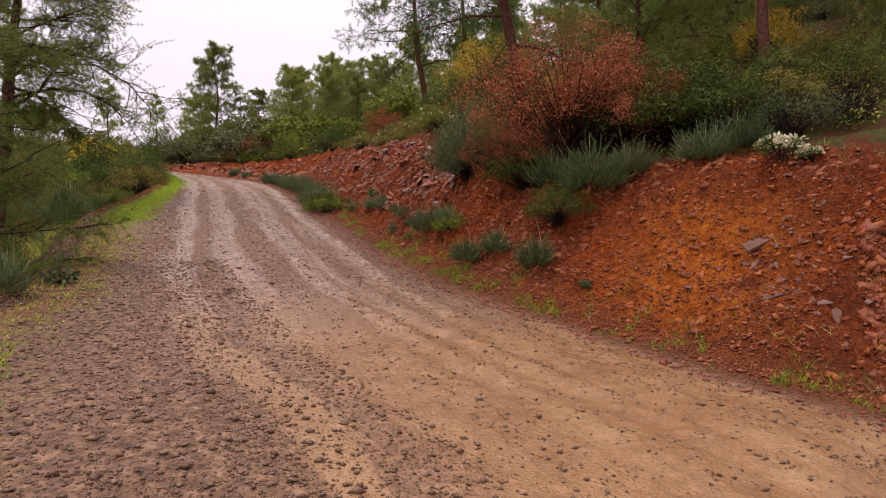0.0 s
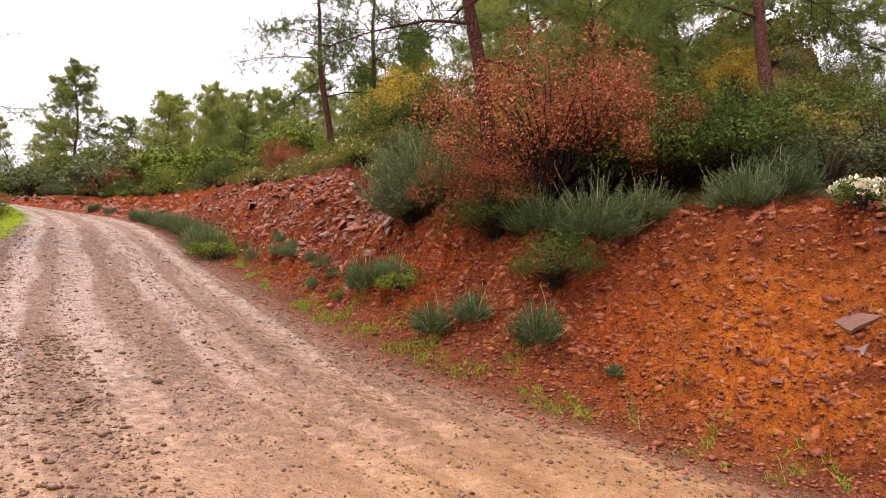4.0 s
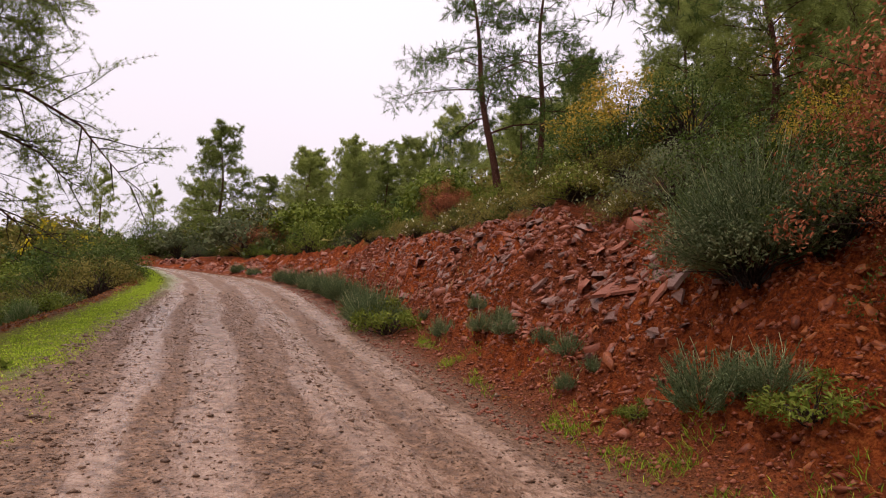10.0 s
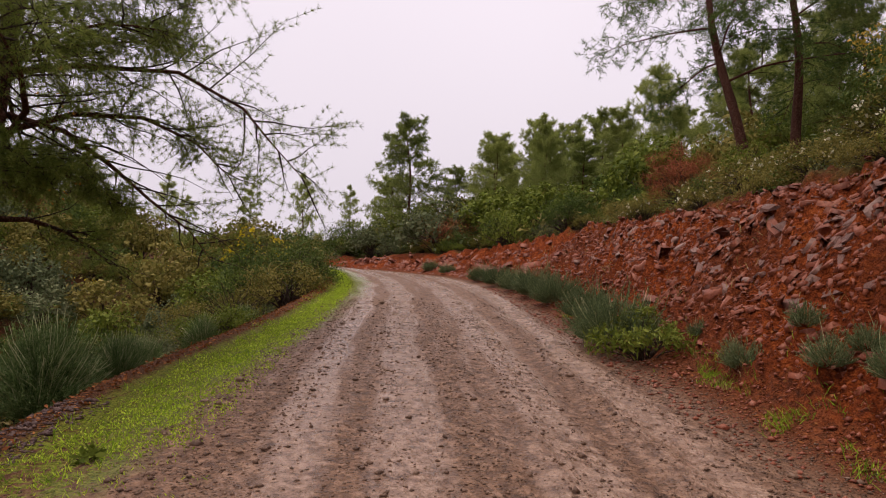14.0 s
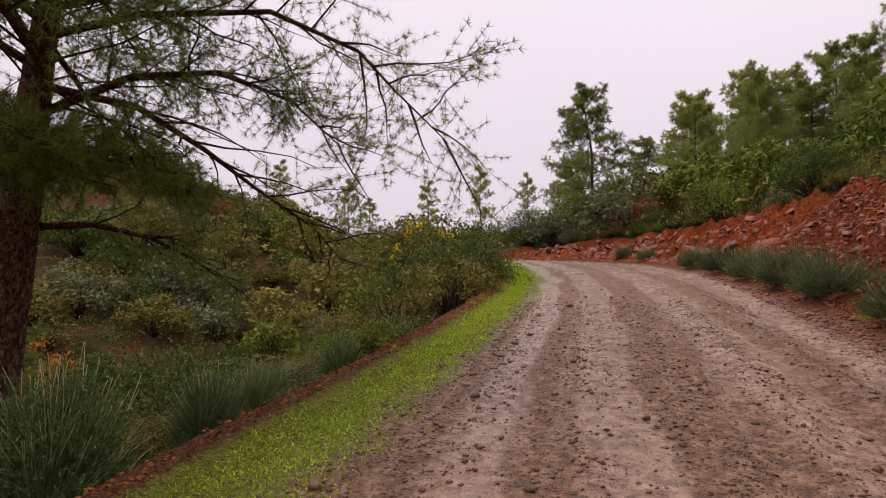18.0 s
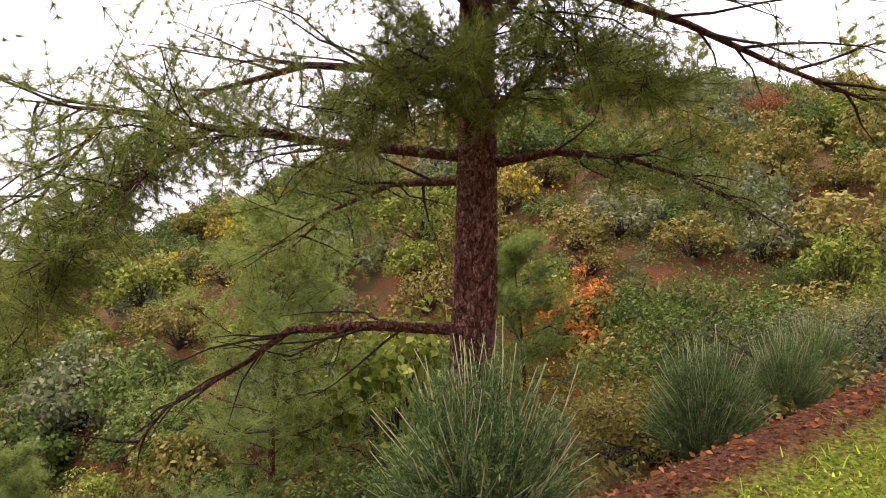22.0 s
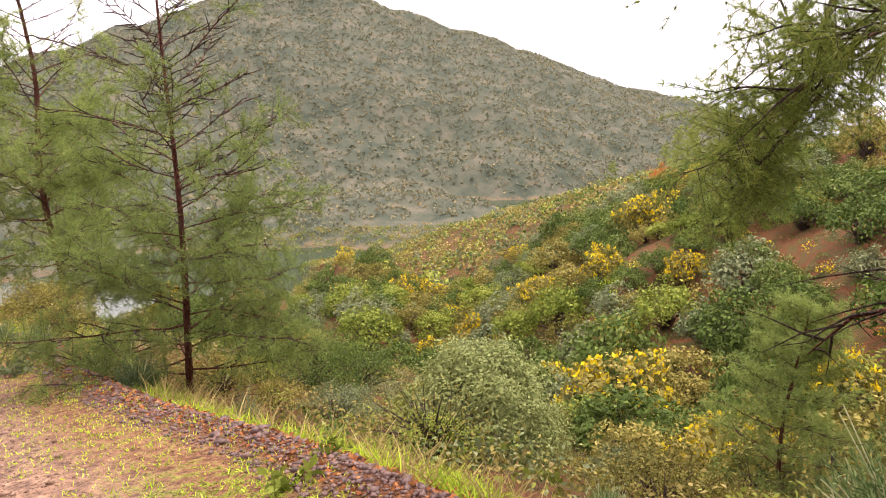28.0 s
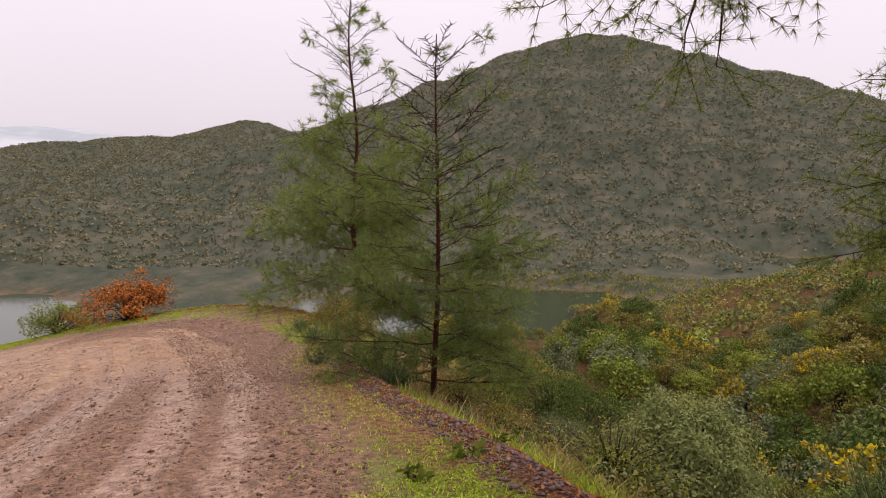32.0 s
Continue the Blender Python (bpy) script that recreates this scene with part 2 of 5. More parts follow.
def ground_mesh():
    xs, ys = np.meshgrid(GX, GY)
    z = SHEET
    nx, ny = len(GX), len(GY)
    a = (np.arange(ny - 1)[:, None] * nx + np.arange(nx - 1)[None, :]).ravel()
    faces = np.stack([a, a + 1, a + nx + 1, a + nx], 1)
    me = bpy.data.meshes.new("ground")
    me.vertices.add(nx * ny)
    me.vertices.foreach_set("co", np.stack([xs, ys, z], -1).ravel().astype(np.float32))
    me.loops.add(len(faces) * 4)
    me.loops.foreach_set("vertex_index", faces.ravel().astype(np.int32))
    me.polygons.add(len(faces))
    me.polygons.foreach_set("loop_start", np.arange(0, len(faces) * 4, 4, dtype=np.int32))
    me.polygons.foreach_set("use_smooth", np.ones(len(faces), bool))
    s, u = along(xs, ys)
    w = road_at(s, 3)
    for nm, val in (("across", u), ("beyond", u - w), ("leftward", -u - w - np.interp(s, VERGE_S, VERGE_W) + 1.25), ("along", s)):
        at = me.attributes.new(nm, "FLOAT", "POINT")
        at.data.foreach_set("value", val.astype(np.float32))
    me.update()
    me.validate()
    return me


ground_ob = new("ground", ground_mesh())
tagged(ground_ob, "red earth hillside with muddy gravel track and cut bank", "ground", kind="structure")

# ---- materials ----
def nodes_of(name):
    m = bpy.data.materials.new(name)
    m.use_nodes = True
    nt = m.node_tree
    return m, nt, nt.nodes["Principled BSDF"]


def attr(nt, name):
    n = nt.nodes.new("ShaderNodeAttribute")
    n.attribute_name = name
    return n.outputs["Fac"]


def math_node(nt, op, a, b=0.0, c=None):
    n = nt.nodes.new("ShaderNodeMath")
    n.operation = op
    for i, v in enumerate((a, b) if c is None else (a, b, c)):
        if isinstance(v, (int, float)):
            n.inputs[i].default_value = v
        else:
            nt.links.new(v, n.inputs[i])
    return n.outputs[0]


def noise_node(nt, scale, detail=4.0, rough=0.55, warp=0.0, coords="Object"):
    n = nt.nodes.new("ShaderNodeTexNoise")
    n.inputs["Scale"].default_value, n.inputs["Detail"].default_value = scale, detail
    n.inputs["Roughness"].default_value, n.inputs["Distortion"].default_value = rough, warp
    t = nt.nodes.new("ShaderNodeTexCoord")
    nt.links.new(t.outputs[coords], n.inputs["Vector"])
    return n.outputs["Fac"]


def band(nt, value, a, b):
    """0 below a, 1 above b, smooth between."""
    n = nt.nodes.new("ShaderNodeMapRange")
    n.interpolation_type = "SMOOTHSTEP"
    n.inputs["From Min"].default_value, n.inputs["From Max"].default_value = a, b
    nt.links.new(value, n.inputs["Value"])
    return n.outputs[0]


def ramp_node(nt, fac, stops):
    n = nt.nodes.new("ShaderNodeValToRGB")
    el = n.color_ramp.elements
    while len(el) < len(stops):
        el.new(0.5)
    for e, (p, c) in zip(el, stops):
        e.position, e.color = p, (*c, 1)
    nt.links.new(fac, n.inputs[0])
    return n.outputs[0]


def mixc(nt, fac, a, b):
    n = nt.nodes.new("ShaderNodeMixRGB")
    for i, v in enumerate((fac, a, b)):
        if isinstance(v, tuple):
            n.inputs[i].default_value = (*v, 1)
        elif isinstance(v, (int, float)):
            n.inputs[i].default_value = v
        else:
            nt.links.new(v, n.inputs[i])
    return n.outputs[0]


def bump_node(nt, height_out, strength, distance, after=None):
    n = nt.nodes.new("ShaderNodeBump")
    n.inputs["Strength"].default_value, n.inputs["Distance"].default_value = strength, distance
    nt.links.new(height_out, n.inputs["Height"])
    if after is not None:
        nt.links.new(after, n.inputs["Normal"])
    return n.outputs[0]


def noise_col(nt, scale):
    n = nt.nodes.new("ShaderNodeTexNoise")
    n.inputs["Scale"].default_value = scale
    t = nt.nodes.new("ShaderNodeTexCoord")
    nt.links.new(t.outputs["Object"], n.inputs["Vector"])
    return n.outputs["Color"]


def ground_material():
    m, nt, bsdf = nodes_of("ground_earth")
    u, v, l, s = attr(nt, "across"), attr(nt, "beyond"), attr(nt, "leftward"), attr(nt, "along")
    big, mid, small, fine = noise_node(nt, 0.35, 3), noise_node(nt, 1.7, 5, 0.6), noise_node(nt, 9, 5, 0.65), noise_node(nt, 45, 3, 0.6)
    vor = nt.nodes.new("ShaderNodeTexVoronoi")
    vor.inputs["Scale"].default_value = 26
    tc = nt.nodes.new("ShaderNodeTexCoord")
    nt.links.new(tc.outputs["Object"], vor.inputs["Vector"])
    peb = vor.outputs["Distance"]
    # gravel of the track
    gravel = ramp_node(nt, small, [(0.32, (0.075, 0.035, 0.02)), (0.5, (0.19, 0.095, 0.052)), (0.66, (0.335, 0.19, 0.118))])
    pebcol = ramp_node(nt, vor.outputs["Color"], [(0.2, (0.09, 0.048, 0.028)), (0.55, (0.20, 0.115, 0.07)), (0.9, (0.33, 0.22, 0.15))])
    gravel = mixc(nt, math_node(nt, "MULTIPLY", band(nt, peb, 0.5, 0.2), 0.5), gravel, pebcol)
    # paler, finer mud where wheels run
    flow = nt.nodes.new("ShaderNodeCombineXYZ")
    nt.links.new(u, flow.inputs[0])
    nt.links.new(math_node(nt, "MULTIPLY", s, 0.09), flow.inputs[1])
    streak = nt.nodes.new("ShaderNodeTexNoise")
    streak.inputs["Scale"].default_value, streak.inputs["Detail"].default_value = 5.0, 5.0
    nt.links.new(flow.outputs[0], streak.inputs["Vector"])
    wander = math_node(nt, "MULTIPLY_ADD", big, 0.7, math_node(nt, "ADD", u, -0.35))
    pos = math_node(nt, "MULTIPLY_ADD", wander, 1 / 7.0, 0.5)
    tracks = ramp_node(nt, pos, [(0.08, (0, 0, 0)), (0.20, (0.25,) * 3), (0.26, (0.8,) * 3), (0.31, (0.05,) * 3), (0.385, (1.0,) * 3), (0.44, (0.15,) * 3),
                                 (0.52, (0.3,) * 3), (0.59, (1.0,) * 3), (0.65, (0.05,) * 3), (0.74, (0.9,) * 3), (0.81, (0.1,) * 3), (0.92, (0.0,) * 3)])
    sep = nt.nodes.new("ShaderNodeSeparateColor")
    nt.links.new(tracks, sep.inputs[0])
    lane = band(nt, math_node(nt, "ADD", math_node(nt, "MULTIPLY", sep.outputs[0], 0.8), math_node(nt, "MULTIPLY", streak.outputs["Fac"], 0.9)), 0.6, 1.0)
    lane = math_node(nt, "MULTIPLY", lane, band(nt, u, -3.2, -2.2))
    low = band(nt, s, 7.5, 2.0)
    lane = math_node(nt, "MAXIMUM", lane, math_node(nt, "MULTIPLY", math_node(nt, "MULTIPLY", low, band(nt, math_node(nt, "MULTIPLY_ADD", mid, 0.8, u), -1.5, -0.3)), band(nt, u, 3.6, 2.9)))
    mud = mixc(nt, low, ramp_node(nt, small, [(0.3, (0.30, 0.185, 0.135)), (0.7, (0.47, 0.325, 0.25))]), ramp_node(nt, mid, [(0.35, (0.30, 0.155, 0.066)), (0.65, (0.43, 0.25, 0.12))]))
    road = mixc(nt, math_node(nt, "MULTIPLY", math_node(nt, "MULTIPLY", lane, 0.62), math_node(nt, "MAXIMUM", low, band(nt, math_node(nt, "MULTIPLY_ADD", mid, 0.5, small), 0.45, 0.9))), gravel, mud)
    # red earth and rock of the bank
    rubble = noise_node(nt, 13, 8, 0.72)
    red = ramp_node(nt, math_node(nt, "MULTIPLY_ADD", rubble, 0.72, math_node(nt, "MULTIPLY_ADD", fine, 0.16, math_node(nt, "MULTIPLY", mid, 0.2))), [(0.36, (0.04, 0.010, 0.005)), (0.48, (0.14, 0.028, 0.009)), (0.58, (0.29, 0.060, 0.015)), (0.7, (0.48, 0.14, 0.036))])
    plum = ramp_node(nt, small, [(0.3, (0.055, 0.02, 0.012)), (0.55, (0.13, 0.042, 0.023)), (0.75, (0.22, 0.095, 0.06))])
    red = mixc(nt, math_node(nt, "MULTIPLY", band(nt, big, 0.45, 0.6), 0.45), red, plum)
    ochre = ramp_node(nt, small, [(0.3, (0.25, 0.055, 0.010)), (0.55, (0.43, 0.115, 0.019)), (0.78, (0.57, 0.21, 0.042))])
    patch = math_node(nt, "MULTIPLY", math_node(nt, "MULTIPLY", band(nt, s, -0.4, 2.0), band(nt, s, 4.8, 2.6)), math_node(nt, "MULTIPLY", band(nt, v, 0.1, 1.3), band(nt, v, 2.8, 2.2)))
    patch = math_node(nt, "MULTIPLY", patch, math_node(nt, "MULTIPLY", band(nt, mid, 0.34, 0.48), band(nt, small, 0.25, 0.45)))
    red = mixc(nt, patch, red, ochre)
    litter = ramp_node(nt, fine, [(0.35, (0.06, 0.028, 0.016)), (0.6, (0.15, 0.062, 0.03)), (0.75, (0.22, 0.11, 0.06))])
    hillside = mixc(nt, band(nt, mid, 0.42, 0.6), litter, ramp_node(nt, small, [(0.35, (0.05, 0.055, 0.016)), (0.65, (0.12, 0.11, 0.035))]))
    bank = mixc(nt, band(nt, math_node(nt, "MULTIPLY_ADD", mid, 1.2, v), 3.6, 4.6), red, hillside)
    toe = mixc(nt, math_node(nt, "MULTIPLY", band(nt, math_node(nt, "MULTIPLY_ADD", small, 0.9, v), 1.6, 0.5), 0.75), bank, litter)
    col = mixc(nt, band(nt, math_node(nt, "MULTIPLY_ADD", small, 0.7, v), 0.1, 0.6), road, toe)
    # mossy grass on the left shoulder
    moss = ramp_node(nt, fine, [(0.3, (0.05, 0.06, 0.010)), (0.5, (0.14, 0.16, 0.02)), (0.72, (0.28, 0.29, 0.045))])
    moss = mixc(nt, band(nt, small, 0.55, 0.7), moss, litter)
    edge = math_node(nt, "ADD", math_node(nt, "MULTIPLY_ADD", mid, 1.1, l), math_node(nt, "MULTIPLY", low, 0.7))
    thick = math_node(nt, "MULTIPLY_ADD", band(nt, s, 11.0, 15.0), -0.2, 0.55)
    cover = band(nt, math_node(nt, "SUBTRACT", small, thick), -0.03, 0.10)
    col = mixc(nt, math_node(nt, "MULTIPLY", band(nt, edge, 0.25, 0.75), cover), col, moss)
    col = mixc(nt, band(nt, math_node(nt, "MULTIPLY_ADD", small, 0.5, l), 1.05, 1.3), col, litter)
    slope = ramp_node(nt, noise_node(nt, 0.6, 6, 0.65), [(0.32, (0.025, 0.03, 0.008)), (0.44, (0.06, 0.05, 0.017)), (0.52, (0.12, 0.043, 0.02)), (0.58, (0.065, 0.055, 0.02)), (0.7, (0.13, 0.06, 0.027)), (0.85, (0.045, 0.05, 0.017))])
    col = mixc(nt, band(nt, l, 2.2, 5.0), col, slope)
    # scrub of the far hills, greyed in the colour for haze
    cell = nt.nodes.new("ShaderNodeTexVoronoi")
    cell.inputs["Scale"].default_value = 0.16
    nt.links.new(tc.outputs["Object"], cell.inputs["Vector"])
    scrub = ramp_node(nt, noise_node(nt, 0.06, 10, 0.72), [(0.36, (0.030, 0.038, 0.027)), (0.47, (0.050, 0.057, 0.040)), (0.55, (0.072, 0.072, 0.050)), (0.66, (0.11, 0.095, 0.068))])
    scrub = mixc(nt, math_node(nt, "MULTIPLY", band(nt, cell.outputs["Distance"], 0.5, 0.25), 0.4), scrub, (0.055, 0.062, 0.043))
    shore = nt.nodes.new("ShaderNodeSeparateXYZ")
    nt.links.new(tc.outputs["Object"], shore.inputs[0])
    scrub = mixc(nt, math_node(nt, "MULTIPLY", band(nt, math_node(nt, "MULTIPLY_ADD", big, 6.0, shore.outputs["Z"]), LAKE + 5, LAKE + 2.5), 0.6), scrub, (0.16, 0.10, 0.06))
    col = mixc(nt, band(nt, shore.outputs["Y"], -120, -170), col, scrub)
    # distance haze put into the colour: pale blue-grey beyond about 950 m
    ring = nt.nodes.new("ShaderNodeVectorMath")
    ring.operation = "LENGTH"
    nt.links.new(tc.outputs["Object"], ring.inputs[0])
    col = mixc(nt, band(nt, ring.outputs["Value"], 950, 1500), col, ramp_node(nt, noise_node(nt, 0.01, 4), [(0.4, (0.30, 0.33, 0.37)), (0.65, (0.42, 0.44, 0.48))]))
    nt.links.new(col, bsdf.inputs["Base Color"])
    wet = math_node(nt, "MULTIPLY", lane, band(nt, v, 0.2, -0.3))
    damp = math_node(nt, "MULTIPLY", band(nt, v, 0.3, -0.4), band(nt, l, 0.6, -0.2))
    nt.links.new(math_node(nt, "MULTIPLY_ADD", wet, -0.36, math_node(nt, "MULTIPLY_ADD", damp, -0.2, math_node(nt, "MULTIPLY_ADD", mid, 0.2, 0.72))), bsdf.inputs["Roughness"])
    nt.links.new(math_node(nt, "MULTIPLY_ADD", damp, 0.36, 0.06), bsdf.inputs["Specular IOR Level"])
    crack = nt.nodes.new("ShaderNodeTexVoronoi")
    crack.feature = "DISTANCE_TO_EDGE"
    crack.inputs["Scale"].default_value = 5.5
    nt.links.new(mixc(nt, 0.15, tc.outputs["Object"], noise_col(nt, 3.0)), crack.inputs["Vector"])
    onbank = math_node(nt, "MULTIPLY", math_node(nt, "MULTIPLY", band(nt, v, 0.6, 1.1), band(nt, v, 4.0, 3.2)), band(nt, s, 5.0, 9.0))
    blocks = math_node(nt, "MULTIPLY", band(nt, crack.outputs["Distance"], 0.0, 0.12), math_node(nt, "MULTIPLY", onbank, 0.35))
    h1 = math_node(nt, "ADD", math_node(nt, "MULTIPLY_ADD", band(nt, peb, 0.5, 0.1), 0.35, small), blocks)
    h1 = math_node(nt, "MULTIPLY_ADD", math_node(nt, "MULTIPLY", rubble, band(nt, v, 0.2, 0.9)), 1.2, h1)
    h1 = math_node(nt, "MULTIPLY", h1, math_node(nt, "MULTIPLY_ADD", wet, -0.7, 1.0))
    nrm = bump_node(nt, h1, 1.0, 0.07)
    nrm = bump_node(nt, fine, 0.7, 0.015, nrm)
    nt.links.new(nrm, bsdf.inputs["Normal"])
    return m


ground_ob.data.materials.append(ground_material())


def water_material():
    m, nt, bsdf = nodes_of("lake_water")
    bsdf.inputs["Base Color"].default_value = (0.03, 0.042, 0.022, 1)
    bsdf.inputs["Roughness"].default_value = 0.06
    nt.links.new(bump_node(nt, noise_node(nt, 1.4, 3), 0.12, 0.12), bsdf.inputs["Normal"])
    return m


def flat_sheet(name, size, z):
    bm = bmesh.new()
    bmesh.ops.create_grid(bm, x_segments=8, y_segments=8, size=size)
    me = bpy.data.meshes.new(name)
    bm.to_mesh(me)
    bm.free()
    ob = new(name, me)
    ob.location = (0, -600, z)
    return ob


lake = tagged(flat_sheet("water", 1500, LAKE), "calm dark green reservoir lake below the wooded hills", "lake", kind="structure")
lake.data.materials.append(water_material())

# ---- plant materials ----
def leaf_material(name, stops, rough=0.55, through_light=0.25, spread=0.35, gain=1.3):
    stops = [(p, (min(0.85, r * gain * 1.1), min(0.85, g * gain), min(0.85, b * gain * 0.82))) for p, (r, g, b) in stops]
    m, nt, bsdf = nodes_of(name)
    geo = nt.nodes.new("ShaderNodeNewGeometry")
    info = nt.nodes.new("ShaderNodeObjectInfo")
    val = math_node(nt, "ADD", math_node(nt, "MULTIPLY", geo.outputs["Random Per Island"], 1.0 - spread), math_node(nt, "MULTIPLY", info.outputs["Random"], spread))
    col = ramp_node(nt, math_node(nt, "MULTIPLY_ADD", val, 0.95, 0.02), stops)
    grain = noise_node(nt, 3.0, 2)
    hsv = nt.nodes.new("ShaderNodeHueSaturation")
    nt.links.new(col, hsv.inputs["Color"])
    nt.links.new(math_node(nt, "MULTIPLY_ADD", grain, 0.7, 0.65), hsv.inputs["Value"])
    nt.links.new(hsv.outputs[0], bsdf.inputs["Base Color"])
    bsdf.inputs["Roughness"].default_value = rough
    bsdf.inputs["Specular IOR Level"].default_value = 0.07
    tr = nt.nodes.new("ShaderNodeBsdfTranslucent")
    nt.links.new(hsv.outputs[0], tr.inputs[0])
    mx = nt.nodes.new("ShaderNodeMixShader")
    mx.inputs[0].default_value = through_light
    nt.links.new(bsdf.outputs[0], mx.inputs[1])
    nt.links.new(tr.outputs[0], mx.inputs[2])
    nt.links.new(mx.outputs[0], nt.nodes["Material Output"].inputs[0])
    return m


def bark_material(name, dark, light, scale=14.0):
    m, nt, bsdf = nodes_of(name)
    vor = nt.nodes.new("ShaderNodeTexVoronoi")
    vor.feature = "DISTANCE_TO_EDGE"
    vor.inputs["Scale"].default_value = scale
    tc, mp = nt.nodes.new("ShaderNodeTexCoord"), nt.nodes.new("ShaderNodeMapping")
    mp.inputs["Scale"].default_value = (1, 1, 0.4)
    nt.links.new(tc.outputs["Object"], mp.inputs[0])
    nt.links.new(mixc(nt, 0.12, mp.outputs[0], noise_col(nt, 5.0)), vor.inputs["Vector"])
    fine = noise_node(nt, 24, 6, 0.7)
    col = ramp_node(nt, math_node(nt, "MULTIPLY_ADD", fine, 0.9, math_node(nt, "MULTIPLY", band(nt, vor.outputs["Distance"], 0.0, 0.2), 0.14)), [(0.25, tuple(c * 0.3 for c in dark)), (0.5, dark), (0.95, light)])
    nt.links.new(col, bsdf.inputs["Base Color"])
    bsdf.inputs["Roughness"].default_value = 0.85
    bsdf.inputs["Specular IOR Level"].default_value = 0.12
    nt.links.new(bump_node(nt, math_node(nt, "MULTIPLY_ADD", fine, 0.3, band(nt, vor.outputs["Distance"], 0.0, 0.14)), 0.9, 0.03), bsdf.inputs["Normal"])
    return m


BARK = bark_material("pine_bark", (0.10, 0.036, 0.023), (0.30, 0.17, 0.13), 24.0)
PLATEBARK = bark_material("bark_plates", (0.19, 0.082, 0.058), (0.52, 0.36, 0.31), 40.0)
TWIG = bark_material("dry_twig", (0.055, 0.035, 0.028), (0.15, 0.11, 0.09), 30)
REDBARK = bark_material("young_pine_bark", (0.085, 0.03, 0.02), (0.19, 0.08, 0.05), 20)
NEEDLE = leaf_material("pine_needles", [(0.1, (0.035, 0.055, 0.014)), (0.45, (0.075, 0.11, 0.026)), (0.8, (0.14, 0.18, 0.05)), (0.95, (0.20, 0.22, 0.08))], 0.5, 0.5, 0.35, 1.75)
# paler needles for the farther pines, with distance haze mixed into the colour
FARPINE = leaf_material("hazed_pine_needles", [(0.1, (0.065, 0.09, 0.03)), (0.5, (0.14, 0.18, 0.06)), (0.9, (0.25, 0.29, 0.11))], 0.6, 0.5, 0.35, 1.75)
NEEDLE_PALE = leaf_material("young_pine_needles", [(0.1, (0.07, 0.11, 0.034)), (0.5, (0.14, 0.195, 0.062)), (0.9, (0.24, 0.30, 0.115))], 0.5, 0.5, 0.35, 1.35)
# darker copy of the pine needles, shade put into the colour
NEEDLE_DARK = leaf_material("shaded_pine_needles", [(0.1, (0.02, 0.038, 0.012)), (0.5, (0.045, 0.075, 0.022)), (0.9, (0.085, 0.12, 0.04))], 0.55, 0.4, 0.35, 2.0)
SAGE = leaf_material("grey_green_leaves", [(0.1, (0.07, 0.10, 0.055)), (0.5, (0.135, 0.175, 0.10)), (0.9, (0.22, 0.25, 0.155))], 0.55, 0.25, 0.35, 0.95)
LIME = leaf_material("bright_green_leaves", [(0.1, (0.055, 0.085, 0.014)), (0.5, (0.115, 0.155, 0.028)), (0.9, (0.21, 0.25, 0.06))])
DEEP = leaf_material("dark_green_leaves", [(0.1, (0.022, 0.04, 0.010)), (0.5, (0.05, 0.085, 0.02)), (0.85, (0.10, 0.14, 0.04)), (0.97, (0.19, 0.22, 0.10))])
MASTIC = leaf_material("mastic_leaves", [(0.1, (0.065, 0.09, 0.034)), (0.5, (0.115, 0.145, 0.062)), (0.85, (0.155, 0.19, 0.085)), (0.97, (0.20, 0.225, 0.11))], 0.55, 0.3, 0.35, 1.55)
# haze over the lake is put into these two leaf colours: greyed, low contrast
HILLWOOD = leaf_material("hazed_tree_leaves", [(0.1, (0.075, 0.092, 0.072)), (0.5, (0.12, 0.14, 0.105)), (0.9, (0.19, 0.20, 0.15))], gain=1.0)
HILLSCRUB = leaf_material("hazed_scrub_leaves", [(0.1, (0.11, 0.115, 0.08)), (0.7, (0.20, 0.19, 0.13)), (0.95, (0.32, 0.25, 0.13))], gain=1.0)
OLIVE = leaf_material("olive_green_leaves", [(0.1, (0.055, 0.055, 0.016)), (0.5, (0.125, 0.122, 0.032)), (0.9, (0.22, 0.195, 0.07))])
RUST = leaf_material("rust_red_leaves", [(0.1, (0.09, 0.030, 0.016)), (0.45, (0.21, 0.070, 0.038)), (0.8, (0.37, 0.140, 0.085)), (0.95, (0.46, 0.22, 0.14))], gain=1.3)
ORANGE = leaf_material("orange_leaves", [(0.1, (0.17, 0.055, 0.016)), (0.5, (0.36, 0.135, 0.035)), (0.9, (0.50, 0.25, 0.06))], gain=1.1)
GOLD = leaf_material("yellow_blossom", [(0.1, (0.48, 0.36, 0.01)), (0.6, (0.66, 0.55, 0.02)), (0.9, (0.72, 0.66, 0.06))], 0.6, 0.2, 0.35, 1.0)
YELLOWING = leaf_material("yellowing_leaves", [(0.1, (0.16, 0.14, 0.02)), (0.5, (0.30, 0.24, 0.04)), (0.9, (0.45, 0.30, 0.06))])
WHITE = leaf_material("white_petals", [(0.1, (0.75, 0.74, 0.68)), (0.9, (0.85, 0.84, 0.8))], 0.6, 0.2, 0.35, 1.0)
RUSH = leaf_material("rush_stems", [(0.1, (0.035, 0.06, 0.03)), (0.5, (0.10, 0.15, 0.08)), (0.8, (0.19, 0.25, 0.145)), (0.95, (0.31, 0.36, 0.25))], 0.5, 0.3)
